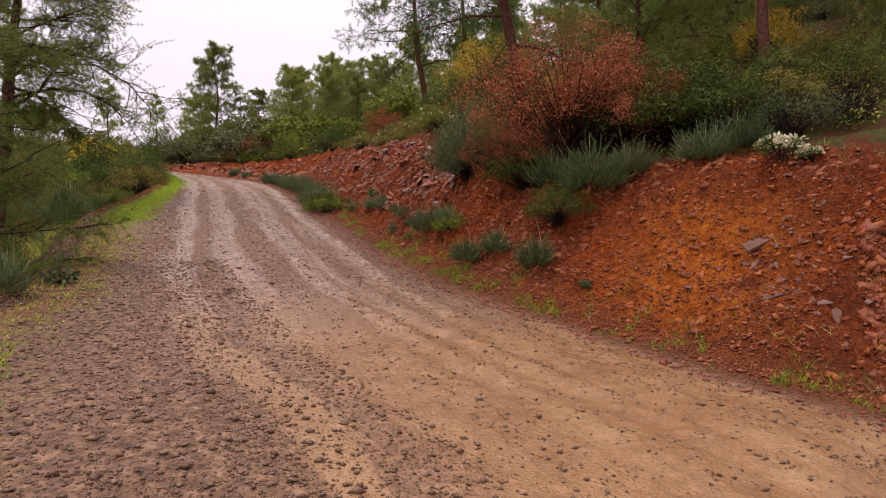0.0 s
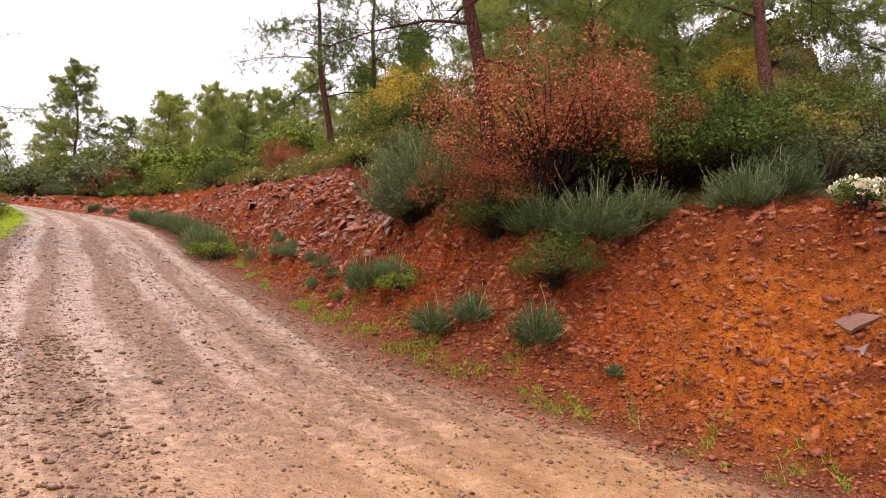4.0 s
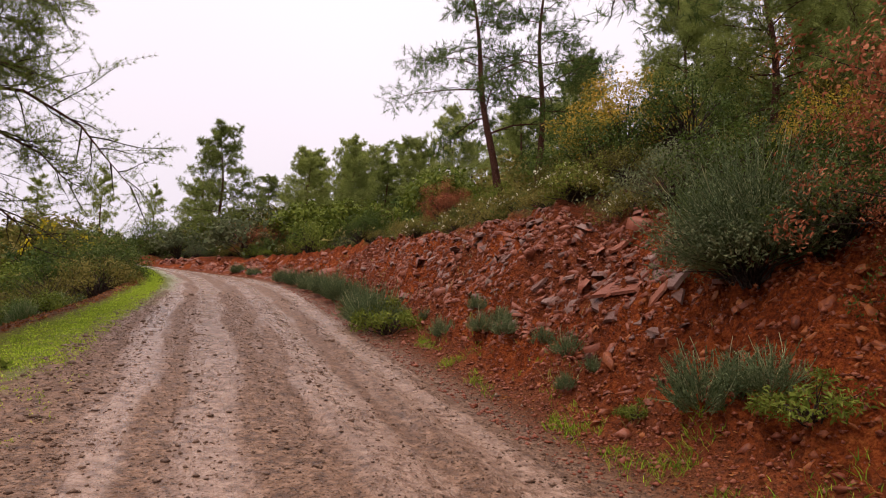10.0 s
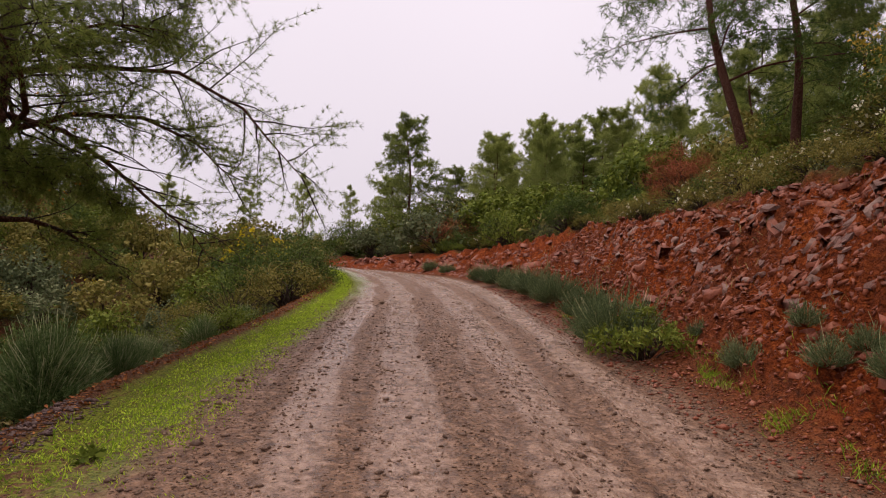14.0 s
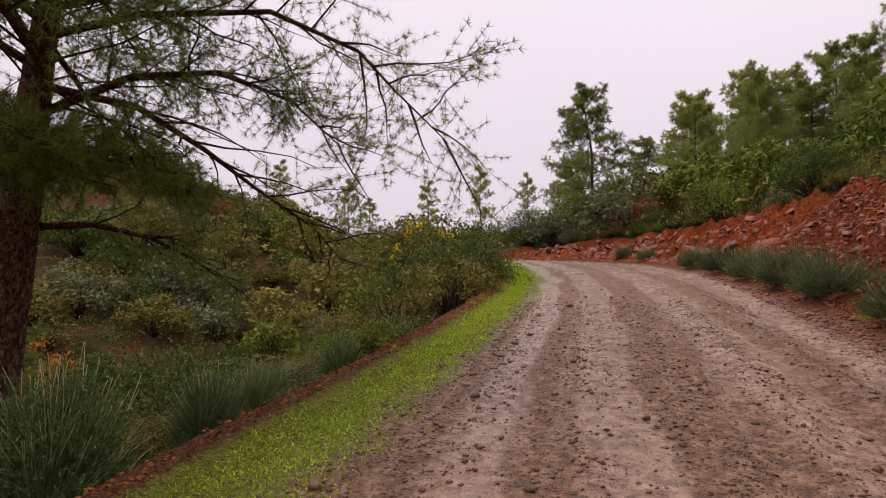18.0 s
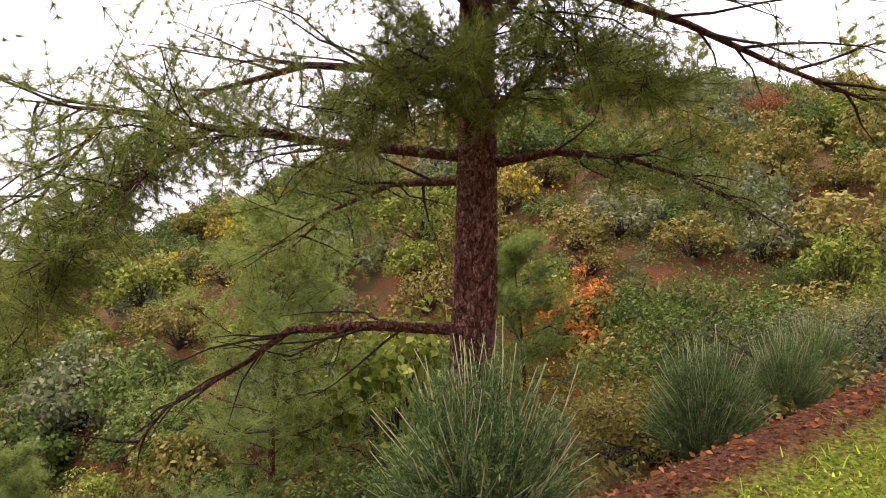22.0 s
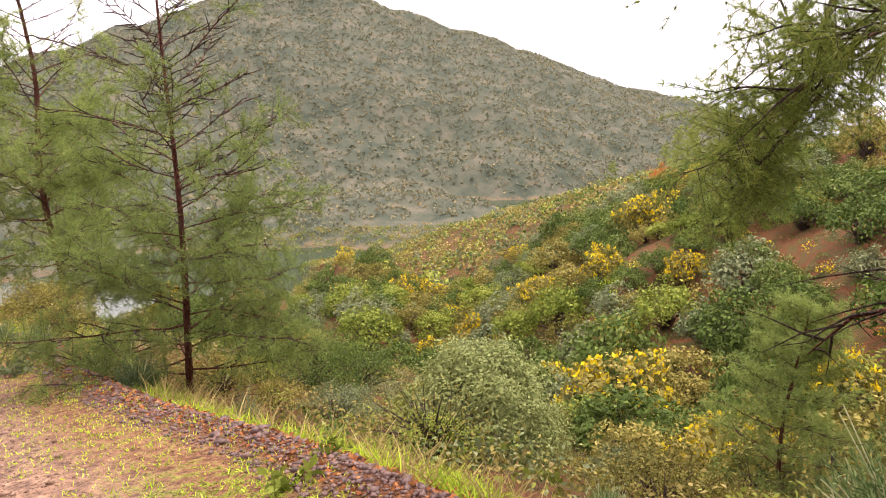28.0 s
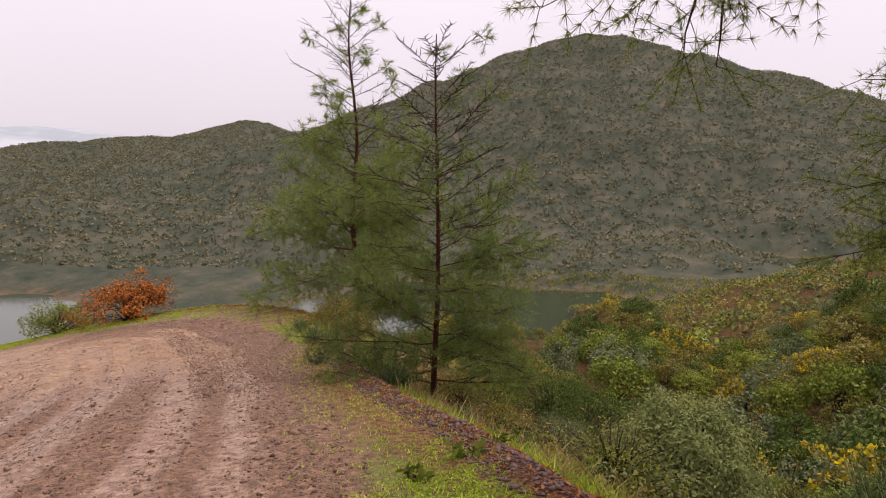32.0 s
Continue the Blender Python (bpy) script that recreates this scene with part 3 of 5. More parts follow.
BROOM = leaf_material("broom_stems", [(0.1, (0.03, 0.06, 0.022)), (0.5, (0.085, 0.145, 0.058)), (0.85, (0.18, 0.25, 0.12)), (0.97, (0.30, 0.36, 0.21))], 0.5, 0.35, 0.2, 1.5)
GRASS = leaf_material("verge_grass", [(0.1, (0.05, 0.095, 0.012)), (0.5, (0.125, 0.195, 0.02)), (0.85, (0.26, 0.34, 0.045)), (0.97, (0.38, 0.34, 0.11))], 0.6, 0.4, 0.35, 2.2)
DRYGRASS = leaf_material("dry_grass", [(0.1, (0.12, 0.10, 0.04)), (0.5, (0.22, 0.19, 0.08)), (0.9, (0.36, 0.31, 0.17))], 0.7, 0.25)
CONE = leaf_material("orange_pine_flowers", [(0.1, (0.32, 0.13, 0.02)), (0.9, (0.55, 0.27, 0.05))])


# ---- mesh builders ----
def mesh_of(name, verts, faces, mat, smooth=False):
    verts, faces = np.asarray(verts, np.float32), np.asarray(faces, np.int32)
    k = faces.shape[1]
    me = bpy.data.meshes.new(name)
    me.vertices.add(len(verts))
    me.vertices.foreach_set("co", verts.ravel())
    me.loops.add(len(faces) * k)
    me.loops.foreach_set("vertex_index", faces.ravel())
    me.polygons.add(len(faces))
    me.polygons.foreach_set("loop_start", np.arange(0, len(faces) * k, k, dtype=np.int32))
    if smooth:
        me.polygons.foreach_set("use_smooth", np.ones(len(faces), bool))
    me.update()
    me.materials.append(mat)
    return me


def join(pieces):
    """Several (verts, faces) with the same corner count as one."""
    vs, fs, n = [], [], 0
    for v, f in pieces:
        vs.append(v)
        fs.append(np.asarray(f) + n)
        n += len(v)
    return np.vstack(vs), np.vstack(fs)


def unit(v):
    return v / np.maximum(np.linalg.norm(v, axis=-1, keepdims=True), 1e-9)


def tube(points, r0, r1, sides=6, rng=None, lump=0.0):
    p = np.asarray(points, float)
    n = len(p)
    d = unit(np.gradient(p, axis=0))
    ref = np.where(np.abs(d[:, 2:3]) > 0.9, np.array([[1.0, 0, 0]]), np.array([[0, 0, 1.0]]))
    a = unit(np.cross(d, ref))
    b = np.cross(d, a)
    r = np.linspace(r0, r1, n)[:, None]
    ang = np.linspace(0, 2 * math.pi, sides, endpoint=False)
    rr = r if rng is None else r * (1 + lump * rng.uniform(-1, 1, (n, sides)))
    v = p[:, None, :] + (rr * np.cos(ang))[..., None] * a[:, None, :] + (rr * np.sin(ang))[..., None] * b[:, None, :]
    i = np.arange(n - 1)[:, None] * sides
    j = np.arange(sides)[None, :]
    k = (j + 1) % sides
    f = np.stack([i + j, i + k, i + k + sides, i + j + sides], -1).reshape(-1, 4)
    return v.reshape(-1, 3), f


def leaf_quads(p, out, length, width, rng, stray=0.8):
    """One pointed leaf (a kite of four corners) at each point, leaning outwards."""
    n = len(p)
    d = unit(out + stray * rng.normal(size=(n, 3)))
    side = unit(np.cross(d, rng.normal(size=(n, 3))))
    return kites(p, d, side, length, width, rng)


def leaf_shell(p, out, length, width, rng, stray=0.55):
    """Leaves whose faces look outwards, so that a clump shades like a rounded mass."""
    n = len(p)
    nrm = unit(out + stray * rng.normal(size=(n, 3)) + np.array([[0, 0, 0.25]]))
    d = unit(np.cross(nrm, rng.normal(size=(n, 3))) + 0.25 * nrm)
    return kites(p, d, np.cross(nrm, d), length, width, rng)


def kites(p, d, side, length, width, rng):
    n = len(p)
    nrm = np.cross(d, side)
    ln = length * rng.uniform(0.6, 1.3, (n, 1))
    wd = width * rng.uniform(0.6, 1.3, (n, 1))
    v = np.stack([p, p + d * ln * 0.5 + side * wd * 0.5 + nrm * wd * 0.2, p + d * ln, p + d * ln * 0.5 - side * wd * 0.5 + nrm * wd * 0.2], 1)
    return v.reshape(-1, 3), np.arange(4 * n).reshape(-1, 4)


def needle_tufts(p, d, count, length, width, rng, splay=0.7):
    """count slim needles at each point, splayed about the twig's direction."""
    p, d = np.repeat(p, count, 0), np.repeat(d, count, 0)
    n = len(p)
    a = unit(d + splay * rng.normal(size=(n, 3)))
    side = unit(np.cross(a, rng.normal(size=(n, 3))))
    ln = length * rng.uniform(0.6, 1.25, (n, 1))
    v = np.stack([p - side * width * 0.5, p + side * width * 0.5, p + a * ln], 1)
    return v.reshape(-1, 3), np.arange(3 * n).reshape(-1, 3)


def blade_strips(p, d, length, width, rng, bend=0.3):
    """Upright blades of two quads that bend over."""
    n = len(p)
    ln = length * rng.uniform(0.55, 1.2, (n, 1))
    side = unit(np.cross(d, rng.normal(size=(n, 3))))
    lean = unit(d * np.array([[1, 1, 0.05]]) + 0.3 * rng.normal(size=(n, 3)) * np.array([[1, 1, 0.1]]))
    mid = p + d * ln * 0.55 + lean * ln * bend * 0.15
    tip = p + d * ln * 0.95 + lean * ln * bend * 0.5
    w = width * rng.uniform(0.7, 1.3, (n, 1))
    v = np.stack([p - side * w * 0.5, p + side * w * 0.5, mid + side * w * 0.4, mid - side * w * 0.4, tip + side * w * 0.1, tip - side * w * 0.1], 1).reshape(-1, 3)
    i = np.arange(n)[:, None] * 6
    return v, np.vstack([i + np.array([[0, 1, 2, 3]]), i + np.array([[3, 2, 4, 5]])])


def thing(name, label, category, group=""):
    ob = new(name)
    ob.empty_display_size = 0.1
    return tagged(ob, label, category, group or name.replace("_", " ") + " group")


def part(name, me, parent, label="", kind=""):
    ob = new(name, me)
    ob.parent = parent
    if label:
        ob["label"] = label
    if kind:
        ob["kind"] = kind
    return ob


def walk_line(rng, start, d, length, segs, wobble, sag):
    pts, p, d = [np.array(start, float)], np.array(start, float), np.array(d, float)
    for i in range(segs):
        d = unit(d + wobble * rng.normal(size=3) + np.array([0, 0, sag]))
        p = p + d * length / segs
        pts.append(p)
    return np.array(pts)


# ---- kinds of plant ----
def bush(name, label, seed, radius, tall, leaves, leaf, mat, clumps=40, stem_mat=None, flowers=None, ragged=0.3, wide=0.5, category="bush"):
    """A rounded shrub: stems from the base to leaf clumps, with gaps between them."""
    leaf, clumps = leaf * 1.12, int(clumps * 1.4)
    rng = np.random.RandomState(seed)
    ob = thing(name, label, category)
    c = unit(rng.normal(size=(clumps, 3)) * np.array([[1, 1, 0.8]]))
    c[:, 2] = np.abs(c[:, 2]) * 1.1 - 0.3
    rad = rng.uniform(0.45, 1.0, (clumps, 1)) ** 0.6 * (1 + ragged * rng.normal(size=(clumps, 1)) * 0.4)
    cen = c * rad * np.array([[radius, radius, tall * 0.62]]) + np.array([[0, 0, tall * 0.36]])
    cen[:, 2] = np.maximum(cen[:, 2], tall * 0.08)
    stems = []
    for k in range(clumps):
        mid = cen[k] * np.array([0.35, 0.35, 0.55]) + 0.06 * radius * rng.normal(size=3)
        stems.append(tube([rng.normal(size=3) * 0.05 * radius * np.array([1, 1, 0]) - np.array([0, 0, 0.08]), mid, cen[k]], 0.013 * radius + 0.006, 0.003, 4))
    part("stem", mesh_of(name + "_stem", *join(stems), stem_mat or TWIG), ob, "", "stuff")
    per = max(3, leaves // clumps)
    size = radius * rng.uniform(0.14, 0.30, (clumps, 1, 1))
    ball = unit(rng.normal(size=(clumps, per, 3)) + 0.5 * unit(cen - np.array([[0, 0, tall * 0.2]]))[:, None, :])
    pts = (cen[:, None, :] + ball * rng.uniform(0.55, 1.25, (clumps, per, 1)) * size * np.array([1, 1, 0.85])).reshape(-1, 3)
    out = ball.reshape(-1, 3) + 0.5 * unit(pts - np.array([[0, 0, tall * 0.25]]))
    out, pts = out[pts[:, 2] > 0.01], pts[pts[:, 2] > 0.01]
    part("foliage", mesh_of(name + "_foliage", *leaf_shell(pts, out, leaf, leaf * wide, rng), mat), ob, "", "stuff")
    if flowers:
        fm, count, fs = flowers
        pick = pts[(pts[:, 2] > tall * 0.3) & (np.linalg.norm(pts / np.array([[radius, radius, tall]]), axis=1) > 0.62)]
        pick = pick[rng.permutation(len(pick))[:count]]
        ctr = np.repeat(pick, 5, 0) + rng.normal(size=(len(pick) * 5, 3)) * fs * 0.35
        part("blossom", mesh_of(name + "_blossom", *leaf_quads(ctr, unit(ctr) + np.array([[0, 0, 0.6]]), fs, fs * 0.9, rng), fm), ob, "open blossom", "stuff")
    return ob


def shoots(base, mid, tip, r0, r1, steps=5):
    """Many curved stems at once, each a three-sided tapering tube; also the points and directions along them."""
    t = np.linspace(0, 1, steps)[None, :, None]
    p = (1 - t) ** 2 * base[:, None] + 2 * t * (1 - t) * mid[:, None] + t * t * tip[:, None]
    d = unit(np.gradient(p, axis=1))
    a = unit(np.cross(d, np.array([[[0.31, 0.83, 0.46]]])))
    b = np.cross(d, a)
    r = (r0 + (r1 - r0) * t)
    ring = [p + r * (math.cos(q) * a + math.sin(q) * b) for q in (0.0, 2.094, 4.189)]
    v = np.stack(ring, 2)
    n = len(base)
    k = (np.arange(n)[:, None] * steps + np.arange(steps - 1)[None, :]).ravel()[:, None] * 3
    f = np.concatenate([k + np.array([[j, (j + 1) % 3, (j + 1) % 3 + 3, j + 3]]) for j in range(3)])
    return v.reshape(-1, 3), f, p, d


def rush_bush(name, label, seed, radius, tall, stems, mat, width=0.012, pale=0, leafy=30, leaf=(0.04, 0.009), hang=0.0, long=False):
    """A broom-like bush of stems that splay out from the base and curve upwards, set with narrow leaves."""
    rng = np.random.RandomState(seed)
    ob = thing(name, label, "bush")

    def lines(n, reach, lo, hi):
        a, q = rng.uniform(0, 6.283, n), 1.35 * np.sqrt(rng.uniform(lo, hi, n))
        tip = np.stack([np.cos(a) * radius * np.sin(q), np.sin(a) * radius * np.sin(q), tall * np.maximum(np.cos(q), 0.16 - hang)], 1) * rng.uniform(0.72, 1.05, (n, 1)) * reach
        base = np.stack([np.cos(a), np.sin(a), 0 * a], 1) * radius * 0.16 * rng.uniform(0, 1, (n, 1)) - np.array([[0, 0, 0.04]])
        mid = base * 0.4 + tip * np.array([[0.42, 0.42, 0.58]]) + rng.normal(size=(n, 3)) * 0.05 * radius
        if long:
            return base, mid + rng.normal(size=(n, 3)) * 0.10 * radius, tip + rng.normal(size=(n, 3)) * 0.09 * radius
        # short shoots that rise from the outer twigs
        tip = tip * np.array([[0.9, 0.9, 0.8]])
        base = tip * rng.uniform(0.35, 0.85, (n, 1))
        out = unit(tip * np.array([[1, 1, 0.3]]))
        span = tall * rng.uniform(0.22, 0.42, (n, 1))
        bend = base + out * span * 0.45 + rng.normal(size=(n, 3)) * 0.06 * span
        return base, bend, bend + np.array([[0, 0, 1.0]]) * span * rng.uniform(0.3, 0.8, (n, 1)) + out * span * 0.3 + rng.normal(size=(n, 3)) * 0.22 * span

    v, f, p, d = shoots(*lines(stems, 1.0, 0.0, 1.0), width, width * 0.5)
    part("stem", mesh_of(name + "_stem", v, f, mat, True), ob, "", "stuff")
    k = stems * leafy
    i, t = rng.randint(0, stems, k), rng.uniform(0.9, 3.98, k)
    j = t.astype(int)
    fr = (t - j)[:, None]
    q = p[i, j] * (1 - fr) + p[i, j + 1] * fr
    part("foliage", mesh_of(name + "_leaves", *leaf_quads(q, d[i, j] * 1.1, leaf[0], leaf[1], rng, 0.62), mat), ob, "", "stuff")
    if pale:
        v, f, p, d = shoots(*lines(pale, 1.1, 0.0, 0.85), max(0.0035, width * 0.6), max(0.0032, width * 0.5))
        part("flower_stem", mesh_of(name + "_spikes", v, f, PALESTEM, True), ob, "pale upright seed stems", "stuff")
    return ob


PALESTEM = leaf_material("pale_seed_stems", [(0.1, (0.26, 0.30, 0.18)), (0.9, (0.45, 0.48, 0.34))], 0.6, 0.1)


def pine(name, label, seed, tall, girth, first, spread, limbs, mat, bark, tufts=(7, 0.16, 0.012), subs=8, twigs=4, lean=(0, 0), given=(), droop=-0.05, top_thin=0.0, up=0.25, sway=0.02):
    """A pine: tapered trunk, limbs with side branches, and needles in tufts on the twigs."""
    rng = np.random.RandomState(seed)
    ob = thing(name, label, "tree")
    hs = np.linspace(-0.4, tall, 44 if girth > 0.3 else 16)
    bend = np.stack([lean[0] * hs + sway * tall * np.sin(hs * 0.9 + seed), lean[1] * hs + sway * tall * np.cos(hs * 0.8 + seed), hs], 1)
    bend[:, :2] -= np.array([[np.interp(0, hs, bend[:, 0]), np.interp(0, hs, bend[:, 1])]])
    v, f = tube(bend, girth * 0.5, girth * 0.07, 20 if girth > 0.3 else 10, rng, 0.05)
    part("trunk", mesh_of(name + "_trunk", v, f, bark, True), ob)
    pts, dirs, small = [], [], []
    lines = [(np.array(g[0], float), g[1]) for g in given]
    for i in range(limbs):
        h = tall * (first + (0.97 - first) * ((i + rng.uniform(0, 0.8)) / limbs))
        at = np.array([np.interp(h, hs, bend[:, 0]), np.interp(h, hs, bend[:, 1]), h])
        az = i * 2.4 + rng.uniform(-0.5, 0.5)
        q = (h / tall - first) / (1 - first)
        ln = spread * (1 - 0.72 * q ** 1.3) * rng.uniform(0.7, 1.15)
        d = unit(np.array([math.cos(az), math.sin(az), up * (0.2 + 1.8 * q) + rng.uniform(-0.1, 0.15)]))
        lines.append((walk_line(rng, at, d, ln, 7, 0.10, droop), 1.0 - top_thin * min(0.97, max(0.0, 2.1 * q - 0.35))))
    for ln_pts, full in lines:
        total = np.linalg.norm(np.diff(ln_pts, axis=0), axis=1).sum()
        h0 = np.clip(ln_pts[0][2] / tall, 0, 1)
        r0 = girth * 0.5 * (0.12 + 0.16 * (1 - h0)) * min(1.0, 0.5 + total / (spread + 0.01) * 0.5)
        off = math.hypot(ln_pts[0][0] - np.interp(ln_pts[0][2], hs, bend[:, 0]), ln_pts[0][1] - np.interp(ln_pts[0][2], hs, bend[:, 1]))
        r0 *= 0.4 if off > 0.5 else 1.0
        part("branch", mesh_of(name + "_branch", *tube(ln_pts, r0, 0.006, 6), bark, True), ob)
        cum = np.concatenate([[0], np.cumsum(np.linalg.norm(np.diff(ln_pts, axis=0), axis=1))]) / total
        for s in range(subs):
            t = 0.15 + 0.85 * (s + rng.uniform(0, 0.9)) / subs
            at = np.array([np.interp(t, cum, ln_pts[:, c]) for c in range(3)])
            d0 = unit(ln_pts[min(len(ln_pts) - 1, int(t * (len(ln_pts) - 1)) + 1)] - ln_pts[max(0, int(t * (len(ln_pts) - 1)) - 1)])
            side = unit(np.cross(d0, np.array([0, 0, 1.0]))) * (1 if s % 2 else -1)
            d = unit(d0 * 0.55 + side * rng.uniform(0.4, 1.0) + np.array([0, 0, rng.uniform(-0.3, 0.35)]))
            sub = walk_line(rng, at, d, total * rng.uniform(0.22, 0.42) * (1.15 - 0.5 * t), 4, 0.16, droop)
            small.append(tube(sub, 0.008 + 0.002 * total, 0.003, 4))
            if rng.uniform() > full:
                continue
            for w in range(twigs):
                q = rng.uniform(0.1, 1.0) if w else 1.0
                k = q * 4
                i0 = min(3, int(k))
                a = sub[i0] + (sub[i0 + 1] - sub[i0]) * (k - i0)
                dd = unit(sub[i0 + 1] - sub[i0] + 0.7 * rng.normal(size=3))
                tl = total * 0.09 + 0.12
                if twigs > 7:
                    small.append(tube([a, a + dd * tl], 0.004, 0.002, 3))
                for m in (0.3, 0.55, 0.8, 1.0):
                    pts.append(a + dd * tl * m)
                    dirs.append(dd)
    if small:
        part("twig", mesh_of(name + "_twig", *join(small), TWIG), ob, "", "stuff")
    if pts:
        part("crown", mesh_of(name + "_crown", *needle_tufts(np.array(pts), np.array(dirs), tufts[0], tufts[1], tufts[2], rng, 0.85), mat), ob, "", "stuff")
    return ob


def put(ob, x, y, dz=0.0):
    ob.location = (x, y, float(on_sheet(x, y)) + dz)
    return ob


def again(ob, x, y, scale=1.0, turn=0.0, dz=0.0, tall=None):
    """Another of the same kind elsewhere, turned and scaled."""
    m = Matrix.Translation((x, y, float(on_sheet(x, y)) + dz)) @ Matrix.Rotation(turn, 4, "Z") @ Matrix.Diagonal((scale, scale, tall or scale, 1))
    return copy_thing(ob, m)


def carpet(name, label, seed, count, pick, mat, size, leaves, leaf, keep=None, tall=0.8, broad=0.6):
    """Low scrub that nobody could count: leaf clumps set close together on the ground, one mesh."""
    rng = np.random.RandomState(seed)
    xy = np.array([pick(rng) for _ in range(count)])
    if keep is not None:
        xy = xy[np.array([bool(k) for k in keep(xy[:, 0], xy[:, 1])])]
    z = on_sheet(xy[:, 0], xy[:, 1])
    n = len(xy)
    rad = size * rng.uniform(0.5, 1.4, (n, 1, 1))
    d = unit(rng.normal(size=(n, leaves, 3)))
    d[..., 2] = np.abs(d[..., 2])
    pts = np.concatenate([xy, z[:, None]], 1)[:, None, :] + d * rad * rng.uniform(0.7, 1.05, (n, leaves, 1)) * np.array([1, 1, tall])
    v, f = leaf_shell(pts.reshape(-1, 3), d.reshape(-1, 3), leaf, leaf * broad, rng)
    ob = new(name, mesh_of(name, v, f, mat))
    return tagged(ob, label, "scrub", kind="stuff")

# ---- trees ----
PX, PY = -13.35, 19.5
PZ = float(on_sheet(PX, PY))


def from_base(nodes):
    return [(x - PX, y - PY, z - PZ) for x, y, z in nodes]


BIG_LIMBS = [
    (from_base([(-13.0, 19.75, 8.25), (-12.4, 20.3, 8.55), (-11.55, 21.5, 8.9), (-10.8, 22.3, 8.5), (-10.45, 22.6, 8.0), (-9.9, 23.0, 7.3)]), 1.0),
    (from_base([(-13.0, 19.75, 7.6), (-12.95, 20.7, 7.7), (-12.85, 21.6, 7.4), (-12.7, 22.4, 7.0), (-12.5, 23.3, 6.6), (-12.4, 23.9, 6.1)]), 0.45),
    (from_base([(-13.0, 19.8, 6.05), (-13.0, 20.35, 6.17), (-13.1, 21.1, 6.15), (-13.2, 21.75, 6.0), (-13.3, 22.5, 5.7)]), 0.35),
    (from_base([(-13.05, 19.6, 6.1), (-13.3, 18.3, 6.25), (-13.5, 17.2, 6.4), (-13.4, 16.3, 6.5), (-13.3, 15.6, 6.55)]), 1.0),
    (from_base([(-13.05, 19.6, 7.8), (-13.2, 18.5, 8.2), (-13.4, 17.2, 8.5), (-13.5, 16.0, 8.4)]), 1.0),
    (from_base([(-13.05, 19.6, 5.9), (-14.2, 18.9, 6.0), (-15.4, 18.2, 5.8), (-16.3, 17.6, 5.3)]), 1.0),
    (from_base([(-13.0, 19.7, 7.0), (-11.9, 19.2, 7.3), (-11.2, 18.5, 7.45), (-10.6, 17.8, 7.4), (-10.1, 17.1, 7.15)]), 1.0),
    (from_base([(-13.0, 19.6, 7.9), (-12.0, 18.6, 8.2), (-11.0, 17.6, 8.1), (-10.4, 16.8, 7.7)]), 1.0),
    (from_base([(-13.0, 19.7, 7.3), (-12.2, 20.2, 7.7), (-11.5, 20.8, 7.8), (-10.9, 21.3, 7.5), (-10.5, 21.7, 7.0)]), 1.0),
    (from_base([(-13.05, 19.7, 6.5), (-12.6, 20.1, 6.8), (-12.1, 20.4, 6.75), (-11.6, 20.6, 6.4)]), 1.0),
    (from_base([(-13.05, 19.65, 6.4), (-12.5, 19.5, 6.75), (-12.0, 19.3, 6.75), (-11.4, 19.0, 6.4)]), 1.0),
    (from_base([(-13.05, 19.65, 6.35), (-12.5, 19.25, 6.5), (-12.0, 18.85, 6.4), (-11.5, 18.5, 6.1)]), 1.0),
    (from_base([(-13.3, 18.3, 6.25), (-12.95, 17.6, 6.3), (-12.7, 17.0, 6.0), (-12.6, 16.5, 5.5), (-12.6, 16.1, 5.0)]), 1.0),
    (from_base([(-13.5, 17.2, 6.4), (-13.2, 16.6, 5.9), (-13.1, 16.1, 5.2), (-13.1, 15.8, 4.6)]), 1.0),
    (from_base([(-13.4, 16.3, 6.5), (-13.9, 15.6, 5.9), (-14.2, 15.0, 5.2), (-14.4, 14.5, 4.5)]), 1.0),
    (from_base([(-13.1, 19.6, 6.9), (-14.0, 18.0, 7.2), (-14.6, 16.8, 7.0), (-14.9, 15.8, 6.4)]), 1.0),
    (from_base([(-13.05, 19.65, 4.5), (-13.2, 18.7, 4.55), (-13.4, 17.9, 4.5), (-13.42, 17.5, 4.2), (-13.45, 16.8, 3.8), (-13.5, 16.4, 3.3)]), 0.0),
]
big_pine = put(pine("pine_tree", "large pine with flaking reddish bark beside the track", 11, 11.5, 0.50, 0.47, 3.7, 26, NEEDLE, BARK,
                    (22, 0.105, 0.0055), 20, 11, (0.05, 0.03), BIG_LIMBS, -0.035, 0.0, 0.4, 0.004), PX, PY)
rng = np.random.RandomState(6)
n = 1500
hz, az = rng.uniform(-0.1, 5.2, n), rng.uniform(0, 6.283, n)
rad = 0.25 - 0.0187 * (hz + 0.4)
cx, cy = 0.05 * hz + 0.046 * (np.sin(hz * 0.9 + 11) - math.sin(11)), 0.03 * hz + 0.046 * (np.cos(hz * 0.8 + 11) - math.cos(11))
outw = np.stack([np.cos(az), np.sin(az), 0 * az], 1)
side, ups = np.stack([-np.sin(az), np.cos(az), 0 * az], 1), np.tile([[0.05, 0.03, 1.0]], (n, 1))
ctr = np.stack([cx, cy, hz], 1) + outw * (rad - 0.004)[:, None]
ang = np.sort(rng.uniform(0, 6.283, (n, 6)), axis=1)[..., None]
wid, hgt, lift = rng.uniform(0.022, 0.045, (n, 1, 1)), rng.uniform(0.035, 0.085, (n, 1, 1)), rng.uniform(0.006, 0.018, (n, 1, 1))
